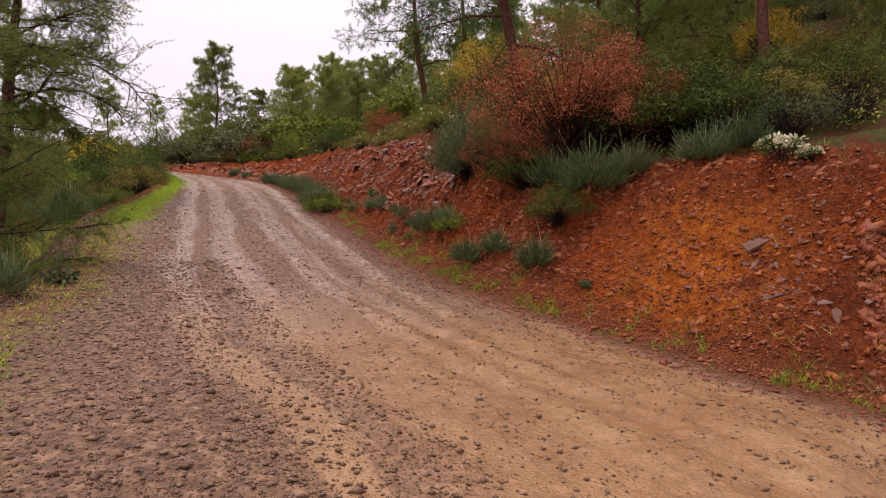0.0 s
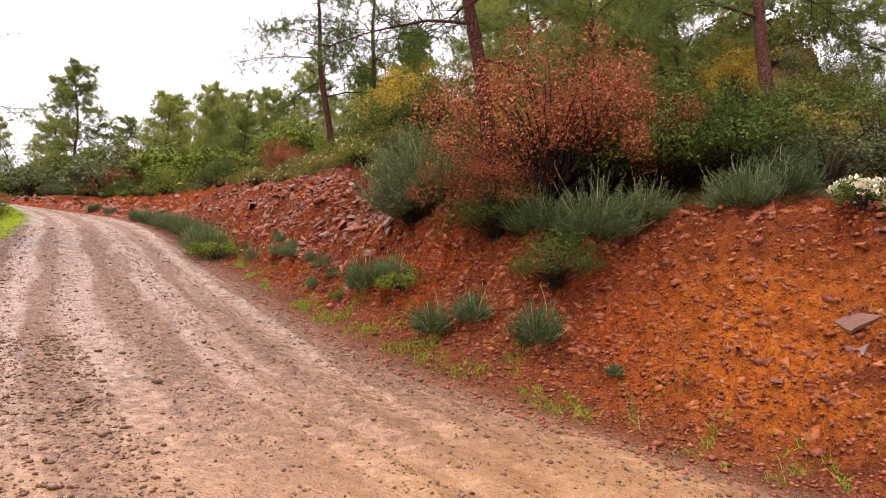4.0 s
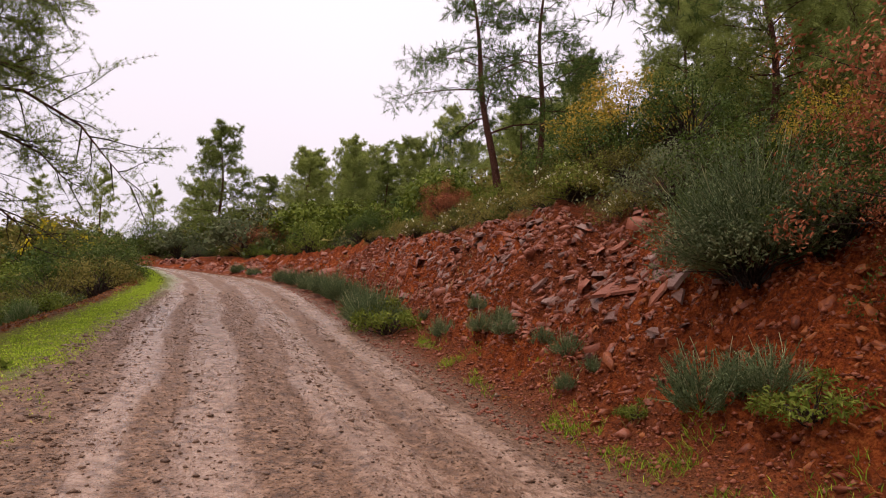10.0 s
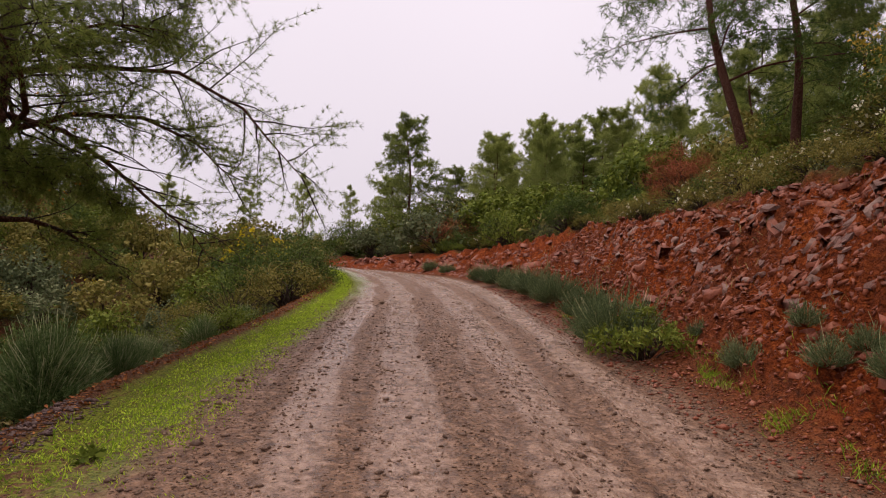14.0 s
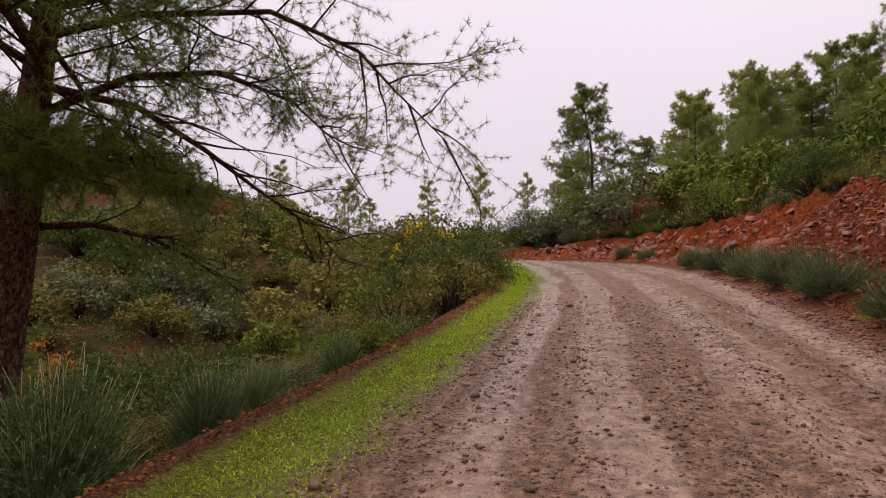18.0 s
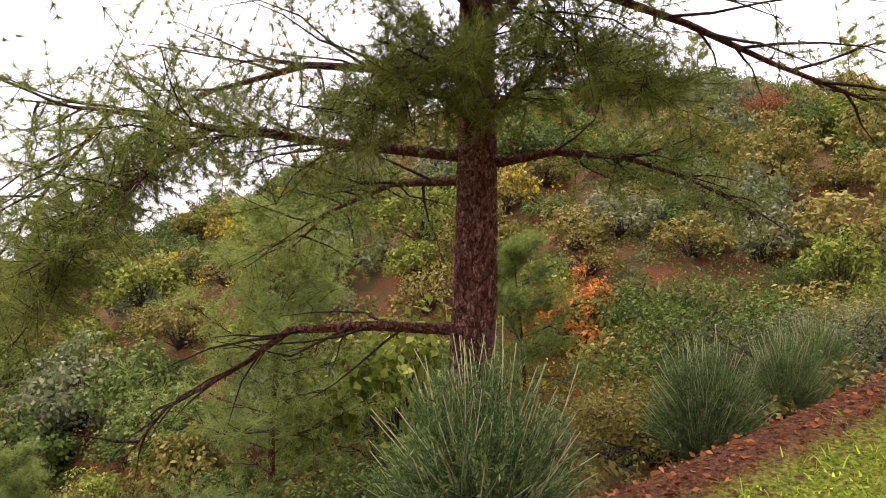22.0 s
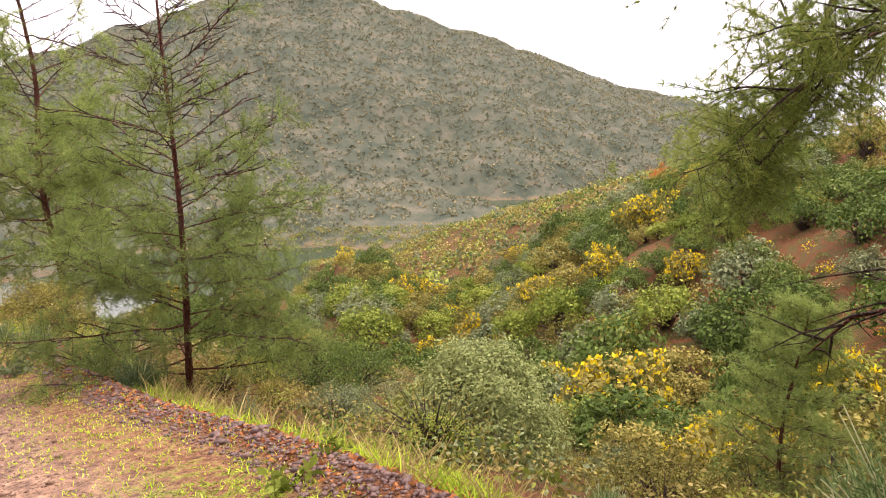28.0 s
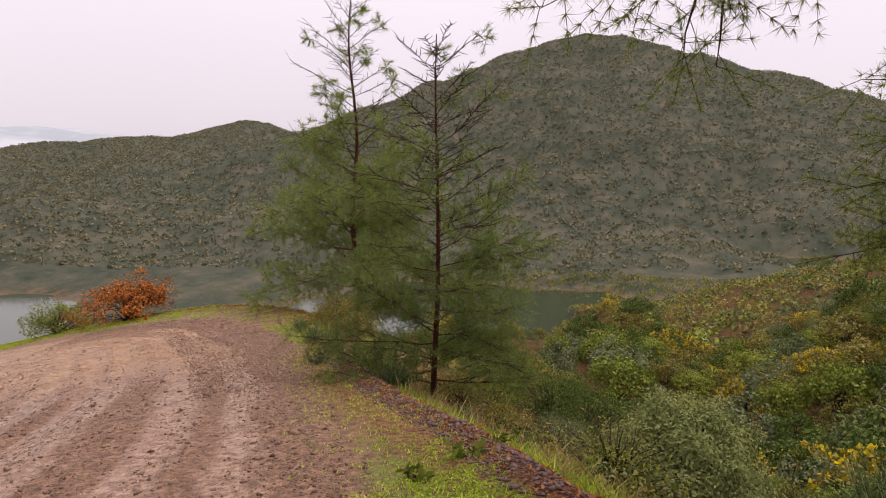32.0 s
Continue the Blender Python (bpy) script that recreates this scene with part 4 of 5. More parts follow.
flat = ctr[:, None] + np.cos(ang) * wid * side[:, None] + np.sin(ang) * hgt * ups[:, None]
plates = np.concatenate([flat + lift * outw[:, None], flat - 0.012 * outw[:, None] + 0.25 * (flat - ctr[:, None])], 1).reshape(-1, 3)
tris = [[0, i, i + 1] for i in range(1, 5)] + [t for i in range(6) for t in ([6 + i, 6 + (i + 1) % 6, (i + 1) % 6], [6 + i, (i + 1) % 6, i])]
part("bark", mesh_of("bark_plates", plates, (np.arange(n)[:, None, None] * 12 + np.array(tris)[None]).reshape(-1, 3), PLATEBARK), big_pine, "flaking reddish-grey bark plates", "stuff")
rng = np.random.RandomState(5)
tufts_at = np.array([(-0.6, 0.3, 4.6), (-0.4, -0.9, 4.4), (0.4, -0.6, 4.7), (0.9, 0.6, 4.5), (1.2, 0.4, 5.2), (0.2, 1.2, 4.4), (0.0, -1.6, 4.3)])
cones = np.repeat(tufts_at, 14, 0) + rng.normal(size=(98, 3)) * 0.28
part("pine_flower", mesh_of("pine_flowers", *needle_tufts(cones, np.tile([[0, 0, 1.0]], (98, 1)), 7, 0.05, 0.02, rng), CONE), big_pine, "orange pine flowers", "stuff")

slim = put(pine("young_pine_tree", "slender young pine with thin pale green needles", 21, 6.9, 0.13, 0.05, 2.4, 60, NEEDLE_PALE, REDBARK,
                (11, 0.15, 0.0065), 11, 8, (-0.012, 0.0), (), 0.02, 1.0, 0.35, 0.006), -7.9, 10.4)
put(pine("young_pine_tree", "bushy young pine with a bare thin top", 22, 13.9, 0.28, 0.17, 4.3, 60, NEEDLE_PALE, REDBARK,
                 (12, 0.27, 0.013), 11, 8, (0.0, 0.0), (), 0.03, 1.0, 0.4, 0.008), -3.6, -3.8)
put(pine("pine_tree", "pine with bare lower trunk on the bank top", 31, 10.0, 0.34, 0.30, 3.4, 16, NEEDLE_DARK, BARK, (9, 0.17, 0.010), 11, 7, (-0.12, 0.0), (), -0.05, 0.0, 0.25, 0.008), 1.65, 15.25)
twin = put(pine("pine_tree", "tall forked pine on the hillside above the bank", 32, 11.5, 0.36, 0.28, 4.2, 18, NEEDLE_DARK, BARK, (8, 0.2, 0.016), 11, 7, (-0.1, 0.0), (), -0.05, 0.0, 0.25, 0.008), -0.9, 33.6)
again(twin, 0.7, 34.8, 0.95, 2.0)
again(twin, 6.7, 14.3, 0.8, 4.0)
behind = put(pine("young_pine_tree", "fluffy light green young pine in the gully", 33, 6.0, 0.16, 0.06, 2.6, 40, NEEDLE_PALE, REDBARK, (8, 0.18, 0.011), 9, 6, (0.0, 0.0), (), 0.0, 0.0, 0.35), -19.0, 17.2)
again(behind, -17.0, 13.6, 0.62, 1.0)
again(behind, -18.5, 21.5, 0.7, 3.0)
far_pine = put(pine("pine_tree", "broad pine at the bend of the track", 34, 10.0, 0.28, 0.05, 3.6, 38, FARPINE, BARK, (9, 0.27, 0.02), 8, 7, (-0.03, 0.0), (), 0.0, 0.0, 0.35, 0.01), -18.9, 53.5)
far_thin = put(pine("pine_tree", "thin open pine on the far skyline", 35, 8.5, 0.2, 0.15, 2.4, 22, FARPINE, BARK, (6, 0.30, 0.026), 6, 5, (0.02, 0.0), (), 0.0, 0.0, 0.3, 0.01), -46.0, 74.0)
rng = np.random.RandomState(77)
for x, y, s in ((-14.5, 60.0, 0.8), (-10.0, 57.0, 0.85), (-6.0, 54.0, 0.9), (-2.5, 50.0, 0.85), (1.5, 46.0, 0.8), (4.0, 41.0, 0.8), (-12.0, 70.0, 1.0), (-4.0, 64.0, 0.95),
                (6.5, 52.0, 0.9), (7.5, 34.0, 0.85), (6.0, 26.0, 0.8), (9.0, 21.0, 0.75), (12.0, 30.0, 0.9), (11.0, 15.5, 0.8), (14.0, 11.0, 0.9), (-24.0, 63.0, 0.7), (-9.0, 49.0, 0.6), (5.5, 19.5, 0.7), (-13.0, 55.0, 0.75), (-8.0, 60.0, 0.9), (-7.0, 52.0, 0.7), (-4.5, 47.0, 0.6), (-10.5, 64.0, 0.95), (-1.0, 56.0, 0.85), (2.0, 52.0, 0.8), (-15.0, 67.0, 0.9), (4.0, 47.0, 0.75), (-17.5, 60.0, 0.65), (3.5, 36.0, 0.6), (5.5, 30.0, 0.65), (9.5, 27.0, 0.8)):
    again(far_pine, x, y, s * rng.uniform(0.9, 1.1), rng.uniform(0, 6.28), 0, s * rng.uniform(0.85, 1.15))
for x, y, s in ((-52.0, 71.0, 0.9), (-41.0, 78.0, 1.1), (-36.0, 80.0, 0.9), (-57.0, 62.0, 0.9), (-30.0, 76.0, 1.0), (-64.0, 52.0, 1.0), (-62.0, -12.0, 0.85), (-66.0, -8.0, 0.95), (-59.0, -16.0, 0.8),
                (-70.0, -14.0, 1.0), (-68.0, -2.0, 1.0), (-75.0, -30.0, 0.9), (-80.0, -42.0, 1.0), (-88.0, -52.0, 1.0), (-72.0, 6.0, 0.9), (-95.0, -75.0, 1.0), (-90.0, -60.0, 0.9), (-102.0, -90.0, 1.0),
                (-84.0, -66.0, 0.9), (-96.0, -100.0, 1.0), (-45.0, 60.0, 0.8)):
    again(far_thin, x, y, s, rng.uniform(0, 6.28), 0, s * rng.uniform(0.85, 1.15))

# ---- shrubs along the cut bank ----
lav = [rush_bush("lavender_bush", "grey-green lavender bush on the red bank", 40 + i, 0.33, 0.6, 190, RUSH, 0.005, 16, 26, (0.034, 0.009)) for i in range(2)]
limeb = bush("shrub", "bright green low shrub at the foot of the bank", 43, 0.45, 0.45, 1500, 0.06, LIME, 26, None, None, 0.4, 0.3)
put(lav[0], 0.27, 13.9)
put(lav[1], 0.85, 13.75)
put(limeb, 0.0, 15.3)
LAV = [(1.47, 12.6, 1.15), (-0.62, 16.1, 1.25), (-0.3, 16.0, 0.8), (-1.35, 19.0, 0.8), (-2.46, 20.93, 0.75), (-0.1, 15.75, 1.0), (-1.6, 19.5, 0.6),
       (-1.54, 18.17, 0.5), (-2.14, 20.14, 0.7), (-1.1, 18.6, 0.5), (-2.1, 20.9, 0.6), (-3.15, 22.05, 0.8), (-2.5, 21.6, 0.6), (-3.5, 23.4, 0.5), (2.2, 11.9, 0.35)]
for i, (x, y, s) in enumerate(LAV):
    again(lav[i % 2], x, y, s, i * 1.3)
again(limeb, -4.3, 23.3, 1.5, 2.0, 0, 1.7)
again(limeb, -1.0, 17.0, 0.5, 0.3)
big_sage = put(rush_bush("sage_bush", "dense dark grey-green sage bush at the foot of the bank", 46, 0.9, 1.1, 680, RUSH, 0.006, 40, 30, (0.042, 0.011)), -4.7, 24.1)
for i, (x, y, s) in enumerate([(-5.3, 26.6, 0.9), (-6.2, 28.8, 1.0), (-6.9, 30.4, 1.05), (-7.7, 31.9, 0.9), (-8.6, 33.6, 0.9), (-9.6, 35.4, 0.8), (-13.5, 41.5, 0.7), (-12.2, 39.8, 0.6)]):
    again(big_sage, x, y, s * 0.85, i * 1.7, 0, s * 0.78)

# ---- bank top ----
rust = put(bush("red_bush", "tall bush with rust-red autumn leaves on the bank top", 50, 1.7, 3.5, 17000, 0.055, RUST, 80, None, None, 1.1, 0.5), 2.45, 14.7)
again(rust, 3.3, 14.6, 0.8, 2.0)
again(rust, -13.6, 48.2, 1.0, 1.0, 0, 0.75)
again(rust, -36.0, 38.9, 1.05, 3.0, 0, 0.75)
again(rust, -2.9, 31.4, 0.62, 5.0)
orange = put(bush("orange_bush", "bush with orange autumn leaves in the gully", 51, 1.35, 2.1, 4200, 0.10, ORANGE, 60, None, None, 0.5, 0.55), -22.2, 24.0)
again(orange, 5.6, -2.4, 1.15, 1.0, 0, 1.0)
again(orange, -63.0, -44.0, 1.3, 2.0)
again(orange, -46.0, 40.0, 0.8, 3.0)
again(orange, -18.0, 22.45, 0.75, 2.0)
golden = put(bush("yellowing_bush", "tall yellowing bush above the rock face", 52, 1.6, 2.8, 7500, 0.075, YELLOWING, 70, None, None, 0.5, 0.55), 1.5, 25.0)
again(golden, 3.5, 20.0, 0.55, 2.0)
broom = put(rush_bush("broom_bush", "large dark grey-green broom bush hanging over the bank", 53, 1.2, 1.8, 1000, RUSH, 0.006, 60, 30, (0.055, 0.012), 0.45), 0.62, 17.1)
cistus = put(rush_bush("lavender_bush", "large green lavender bush on the edge of the red bank", 54, 0.85, 1.1, 520, RUSH, 0.006, 30, 32, (0.045, 0.012), 0.35), 2.75, 13.45)
white = put(bush("flowering_bush", "rockrose bush covered in white blossom", 55, 0.33, 0.42, 700, 0.06, DEEP, 20, None, (WHITE, 55, 0.07), 0.3, 0.4), 5.15, 11.05)
crest_white = put(bush("flowering_bush", "green rockrose with scattered white flowers", 56, 0.9, 1.0, 2600, 0.07, OLIVE, 45, None, (WHITE, 26, 0.06), 0.4, 0.4), -0.1, 24.3)
deep = put(bush("evergreen_bush", "dark evergreen mastic bush on the hillside", 57, 1.2, 1.7, 6500, 0.058, DEEP, 65, None, None, 0.4, 0.45), 5.3, 13.5)
olive = put(bush("scrub_bush", "olive green scrub bush on the hillside", 58, 0.9, 1.1, 4200, 0.055, OLIVE, 48, None, None, 0.5, 0.45), 6.6, 13.6)
sage = put(bush("sage_scrub", "grey-green rounded scrub bush", 59, 0.9, 1.0, 4200, 0.052, SAGE, 45, None, None, 0.4, 0.35), 6.3, 12.8)
gorse = put(bush("gorse_bush", "gorse bush with bright yellow blossom", 60, 0.8, 0.95, 3200, 0.05, OLIVE, 40, None, (GOLD, 90, 0.075), 0.5, 0.4), -24.2, -10.6)
limec = put(bush("leafy_bush", "fresh green leafy bush on the slope", 61, 0.8, 0.95, 3400, 0.055, LIME, 60, None, None, 0.5, 0.5), -14.5, 22.5)
dry = put(bush("dry_bush", "bare grey-brown twiggy bush", 62, 0.8, 1.1, 420, 0.07, OLIVE, 70, None, None, 0.6, 0.3), -10.6, 14.0)
put(bush("mastic_bush", "big round evergreen bush below the track edge", 63, 1.3, 2.5, 32000, 0.06, MASTIC, 170, None, None, 0.12, 0.55), -12.3, 11.7, -0.1)
for x, y, s in ((4.5, 12.35, 0.75), (5.1, 12.3, 0.7), (3.5, 13.4, 0.7), (2.1, 14.2, 0.8)):
    again(cistus, x, y, s, x * 2.0)
again(white, 5.45, 10.75, 0.6, 1.0)
again(deep, 4.7, 14.2, 1.2, 4.1)
again(limec, -9.9, 41.6, 1.3, 2.0, 0, 2.1)
for x, y, s in ((-0.9, 26.6, 0.9), (-1.9, 28.4, 0.9), (-0.3, 22.6, 0.8), (-2.6, 30.2, 0.8), (0.3, 20.8, 0.7), (-4.0, 32.0, 0.8)):
    again(crest_white, x, y, s, y)

FAR_KINDS = {}
for key, nm, label, seed, mat, extra in (("deep", "mastic_shrub", "dark evergreen mastic shrub on the far slope", 171, DEEP, None), ("olive", "scrub_bush", "olive green bush on the far slope", 172, OLIVE, None), ("sage", "sage_scrub", "grey-green bush on the far slope", 173, SAGE, None),
                                         ("gorse", "gorse_bush", "gorse in yellow bloom on the far slope", 174, OLIVE, (GOLD, 130, 0.085)), ("lime", "leafy_bush", "fresh green bush on the far slope", 175, LIME, None), ("dry", "dry_bush", "half-bare brownish bush on the far slope", 176, OLIVE, None)):
    FAR_KINDS[key] = bush(nm, label, seed, 0.95, 1.45, 2100 if key != "dry" else 700, 0.10, mat, 36, None, extra, 0.25, 0.6)
for k, (key, x, y) in enumerate((("deep", -27, 3), ("olive", -29, -6), ("sage", -31, 8), ("gorse", -28, -12), ("lime", -25, 12), ("dry", -33, 0))):
    put(FAR_KINDS[key], x, y)
KINDS = {"deep": deep, "olive": olive, "sage": sage, "gorse": gorse, "lime": limec, "dry": dry, "white": crest_white, "rust": rust, "golden": golden, "orange": orange, "broom": broom}


def scatter(seed, count, pick, weights, size, keep, kinds=None):
    """Plants of mixed kinds over a stretch of ground."""
    rng = np.random.RandomState(seed)
    names, w = zip(*weights)
    w = np.array(w) / sum(w)
    done, tries = [], 0
    while len(done) < count and tries < count * 30:
        tries += 1
        x, y = pick(rng)
        s = size(rng, x, y)
        if not keep(x, y) or any((x - a) ** 2 + (y - b) ** 2 < (0.55 * (s + c)) ** 2 for a, b, c in done):
            continue
        done.append((x, y, s))
        key = names[rng.choice(len(names), p=w)]
        again((kinds or KINDS).get(key, KINDS[key]), x, y, s, rng.uniform(0, 6.28), -0.03, s * rng.uniform(0.8, 1.2))


def road_point(s, u):
    i = int(np.argmin(np.abs(ARC - s)))
    return LINE[i, 0] + STEP[i, 1] * u, LINE[i, 1] - STEP[i, 0] * u


def right_bank(lo, hi, a, b):
    def pick(rng):
        s = rng.uniform(lo, hi)
        i = int(np.argmin(np.abs(ARC - s)))
        return road_point(s, LINE[i, 3] + a + (b - a) * rng.uniform() ** 1.5)
    return pick


def offset(x, y):
    s, u = along(np.array([x]), np.array([y]))
    return float(u[0]), float(road_at(s, 3)[0]), float(s[0])


def on_bank_top(x, y):
    u, w, s = offset(x, y)
    return u - w > np.interp(s, [2.5, 7], [4.7, 3.6]) and (x - 5.15) ** 2 + (y - 10.9) ** 2 > 1.2


def in_gully(x, y):
    u, w, s = offset(x, y)
    return u < -w - np.interp(s, VERGE_S, VERGE_W) - 0.7 and math.hypot(x + 12.3, y - 11.7) > 2.6 and not (-12.2 < x and 15 < y < 24)


scatter(81, 150, right_bank(-9, 50, 3.7, 16), [("deep", 4), ("olive", 4), ("sage", 3), ("white", 1.5), ("lime", 2), ("dry", 1.2), ("golden", 0.12)], lambda r, x, y: r.uniform(0.55, 1.25), on_bank_top)
scatter(82, 110, right_bank(5, 75, 14, 45), [("deep", 4), ("olive", 3), ("lime", 1), ("golden", 0.2), ("rust", 0.12)], lambda r, x, y: r.uniform(1.0, 2.0), on_bank_top, FAR_KINDS)
scatter(83, 110, lambda r: (r.uniform(-22, -8), r.uniform(-8, 34)), [("olive", 4), ("sage", 2.5), ("deep", 4), ("lime", 2.5), ("gorse", 0.35), ("dry", 2), ("golden", 0.15)], lambda r, x, y: r.uniform(0.5, 1.1), in_gully)
scatter(90, 200, lambda r: (-18 - 42 * r.uniform() ** 1.3, r.uniform(8, 42)), [("olive", 4), ("sage", 2.5), ("deep", 4), ("lime", 2.5), ("gorse", 1.3), ("dry", 1.2)], lambda r, x, y: 0.9 + 1.6 * r.beta(1.3, 2.0), in_gully, FAR_KINDS)
scatter(84, 290, lambda r: (-18 - 42 * r.uniform() ** 1.3, r.uniform(-42, 9)), [("olive", 3), ("sage", 2.5), ("deep", 7), ("lime", 2.2), ("gorse", 2.6), ("dry", 1.0)], lambda r, x, y: 0.9 + 1.6 * r.beta(1.3, 2.0), in_gully, FAR_KINDS)
scatter(85, 130, lambda r: (r.uniform(-70, -14), r.uniform(38, 100)), [("olive", 4), ("deep", 5), ("sage", 2), ("gorse", 0.35), ("lime", 1.5)], lambda r, x, y: r.uniform(1.0, 2.0), lambda x, y: abs(offset(x, y)[0]) > 5, FAR_KINDS)
scatter(86, 40, lambda r: (r.uniform(-9, 12), r.uniform(-16, -5.5)), [("olive", 3), ("sage", 2), ("deep", 2), ("lime", 1)], lambda r, x, y: r.uniform(0.4, 0.7), in_gully)
scatter(88, 120, lambda r: (r.uniform(-30, 4), r.uniform(-85, -14)), [("olive", 3), ("sage", 2), ("deep", 6), ("lime", 1.5), ("gorse", 1.2), ("dry", 1)], lambda r, x, y: r.uniform(0.9, 2.0), in_gully, FAR_KINDS)
scatter(89, 30, lambda r: (r.uniform(-18, 5), r.uniform(42, 64)), [("olive", 4), ("deep", 4), ("lime", 3), ("sage", 1)], lambda r, x, y: r.uniform(1.8, 2.9), lambda x, y: offset(x, y)[0] - offset(x, y)[1] > 4.5, FAR_KINDS)
again(deep, 2.0, 13.3, 0.55, 1.0)
again(sage, 0.45, 17.1, 1.05, 1.0)
again(deep, 0.9, 18.0, 0.75, 2.0)
again(sage, 1.1, 16.7, 0.9, 3.0)
again(deep, -23.2, 53.0, 1.75, 1.0)
again(limec, 8.6, -2.2, 1.5, 1.0)

# ---- broom along the left edge ----
spart = put(rush_bush("spanish_broom", "tall green broom bush with pale stems at the track edge", 70, 0.66, 1.25, 1300, BROOM, 0.0026, 210, 46, (0.05, 0.008), 0.12, True), -11.0, 19.2)
for i, (x, y, s) in enumerate([(-11.7, 21.05, 0.7), (-12.35, 22.2, 0.62), (-12.7, 24.2, 0.6), (-13.4, 26.6, 0.55), (-10.5, 17.5, 0.3), (-14.0, 29.6, 0.55), (-11.95, 18.4, 0.35), (-13.0, 23.0, 0.66), (-13.5, 25.2, 0.7)]):
    again(spart, x, y, s, i * 2.1)
for i, (x, y, s) in enumerate([(-7.3, 11.5, 0.85), (-6.6, 9.8, 0.7), (-5.6, 8.9, 0.9), (-4.6, 6.8, 0.8), (-8.6, 12.9, 0.6), (-14.2, 31.2, 1.2), (-15.0, 33.0, 1.2), (-3.6, 4.6, 0.7)]):
    again(lav[i % 2], x, y, s, i * 1.1, 0, s * 1.1)

for x, y, sc in ((-4.9, 4.4, 1.0), (-4.4, 2.7, 1.1), (-5.4, 6.0, 0.8), (-3.9, 1.2, 1.0)):
    again(olive, x, y, sc, x)
again(deep, 1.6, 14.9, 0.7, 2.0)
again(rust, 1.7, 15.0, 0.55, 1.0)
again(deep, 1.2, 16.4, 0.7, 3.0)


def open_slope(x, y):
    s, u = along(x, y)
    return (u < -road_at(s, 3) - np.interp(s, VERGE_S, VERGE_W) - 1.0) & (np.hypot(x + 12.3, y - 11.7) > 2.2)


def bank_top(x, y):
    s, u = along(x, y)
    return u - road_at(s, 3) > np.interp(s, [2.5, 7], [4.9, 3.7])


def box(x0, x1, y0, y1):
    return lambda r: (r.uniform(x0, x1), r.uniform(y0, y1))


def off_road(x, y):
    s, u = along(x, y)
    return np.abs(u) > road_at(s, 3) + 4.5


for seed, (mat, label, n) in enumerate([(OLIVE, "dense olive green scrub over the hillside", 900), (SAGE, "grey-green low scrub over the hillside", 700), (DEEP, "dark low scrub over the hillside", 450), (LIME, "fresh green low plants on the hillside", 420), (DRYGRASS, "pale dry grass between the scrub", 420)]):
    carpet("hillside_scrub", label, 100 + seed, int(n * 1.4), box(-70, 6, -62, 50), mat, 0.55, 46, 0.12, open_slope, 0.3)
    carpet("gully_scrub", label, 110 + seed, int(n * 0.65), box(-26, -6, -20, 36), mat, 0.5, 100, 0.062, open_slope)
    carpet("distant_scrub", label, 120 + seed, int(n * 2.2), box(-150, 14, -240, -40), mat, 1.5, 20, 0.65)
    carpet("upper_scrub", label, 130 + seed, int(n * 1.4), box(-85, 14, 36, 125), mat, 1.1, 34, 0.34, off_road)
    carpet("bank_scrub", label, 140 + seed, int(n * 0.8), box(-10, 14, 8, 50), mat, 0.5, 80, 0.075, bank_top)
carpet("gorse_blossom", "scattered yellow gorse blossom on the hillside", 150, 260, box(-60, -20, -45, 24), GOLD, 0.40, 34, 0.10, open_slope, 1.4)
carpet("gorse_blossom", "scattered yellow gorse blossom on the hillside", 151, 90, box(-60, -26, 15, 60), GOLD, 0.4, 24, 0.12, open_slope, 1.4)
carpet("gorse_blossom", "bright yellow gorse blossom on the near slope", 155, 110, box(-34, -14, -8, 22), GOLD, 0.26, 46, 0.06, open_slope, 1.5)
carpet("grassy_streak", "yellow-green grass along an old path down the slope", 154, 420, lambda r: (lambda q: (-25.2 - 19.4 * q + r.normal() * 0.5, -1.6 - 30.1 * q + r.normal() * 0.5))(r.uniform()), GRASS, 0.5, 40, 0.11, open_slope, 0.3)
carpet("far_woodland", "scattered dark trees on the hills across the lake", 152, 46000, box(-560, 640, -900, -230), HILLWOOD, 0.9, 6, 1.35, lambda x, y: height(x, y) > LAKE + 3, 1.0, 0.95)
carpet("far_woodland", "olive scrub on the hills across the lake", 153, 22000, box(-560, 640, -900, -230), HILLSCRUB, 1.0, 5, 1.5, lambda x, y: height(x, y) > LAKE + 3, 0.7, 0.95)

scatter(87, 34, lambda r: (r.uniform(-17.5, -13.2), r.uniform(21.5, 33)), [("olive", 3), ("deep", 2.5), ("lime", 1.5), ("dry", 1), ("sage", 1)], lambda r, x, y: r.uniform(0.9, 1.5), in_gully)

# ---- stones, litter and grass ----
def rock_material(name, stops):
    m, nt, bsdf = nodes_of(name)
    info = nt.nodes.new("ShaderNodeObjectInfo")
    geo = nt.nodes.new("ShaderNodeNewGeometry")
    fine = noise_node(nt, 22, 5, 0.65)
    val = math_node(nt, "MULTIPLY_ADD", fine, 0.55, math_node(nt, "MULTIPLY", math_node(nt, "ADD", geo.outputs["Random Per Island"], info.outputs["Random"]), 0.25))
    nt.links.new(ramp_node(nt, val, stops), bsdf.inputs["Base Color"])
    bsdf.inputs["Roughness"].default_value = 0.5
    bsdf.inputs["Specular IOR Level"].default_value = 0.4
    nt.links.new(bump_node(nt, fine, 0.6, 0.02), bsdf.inputs["Normal"])
    return m


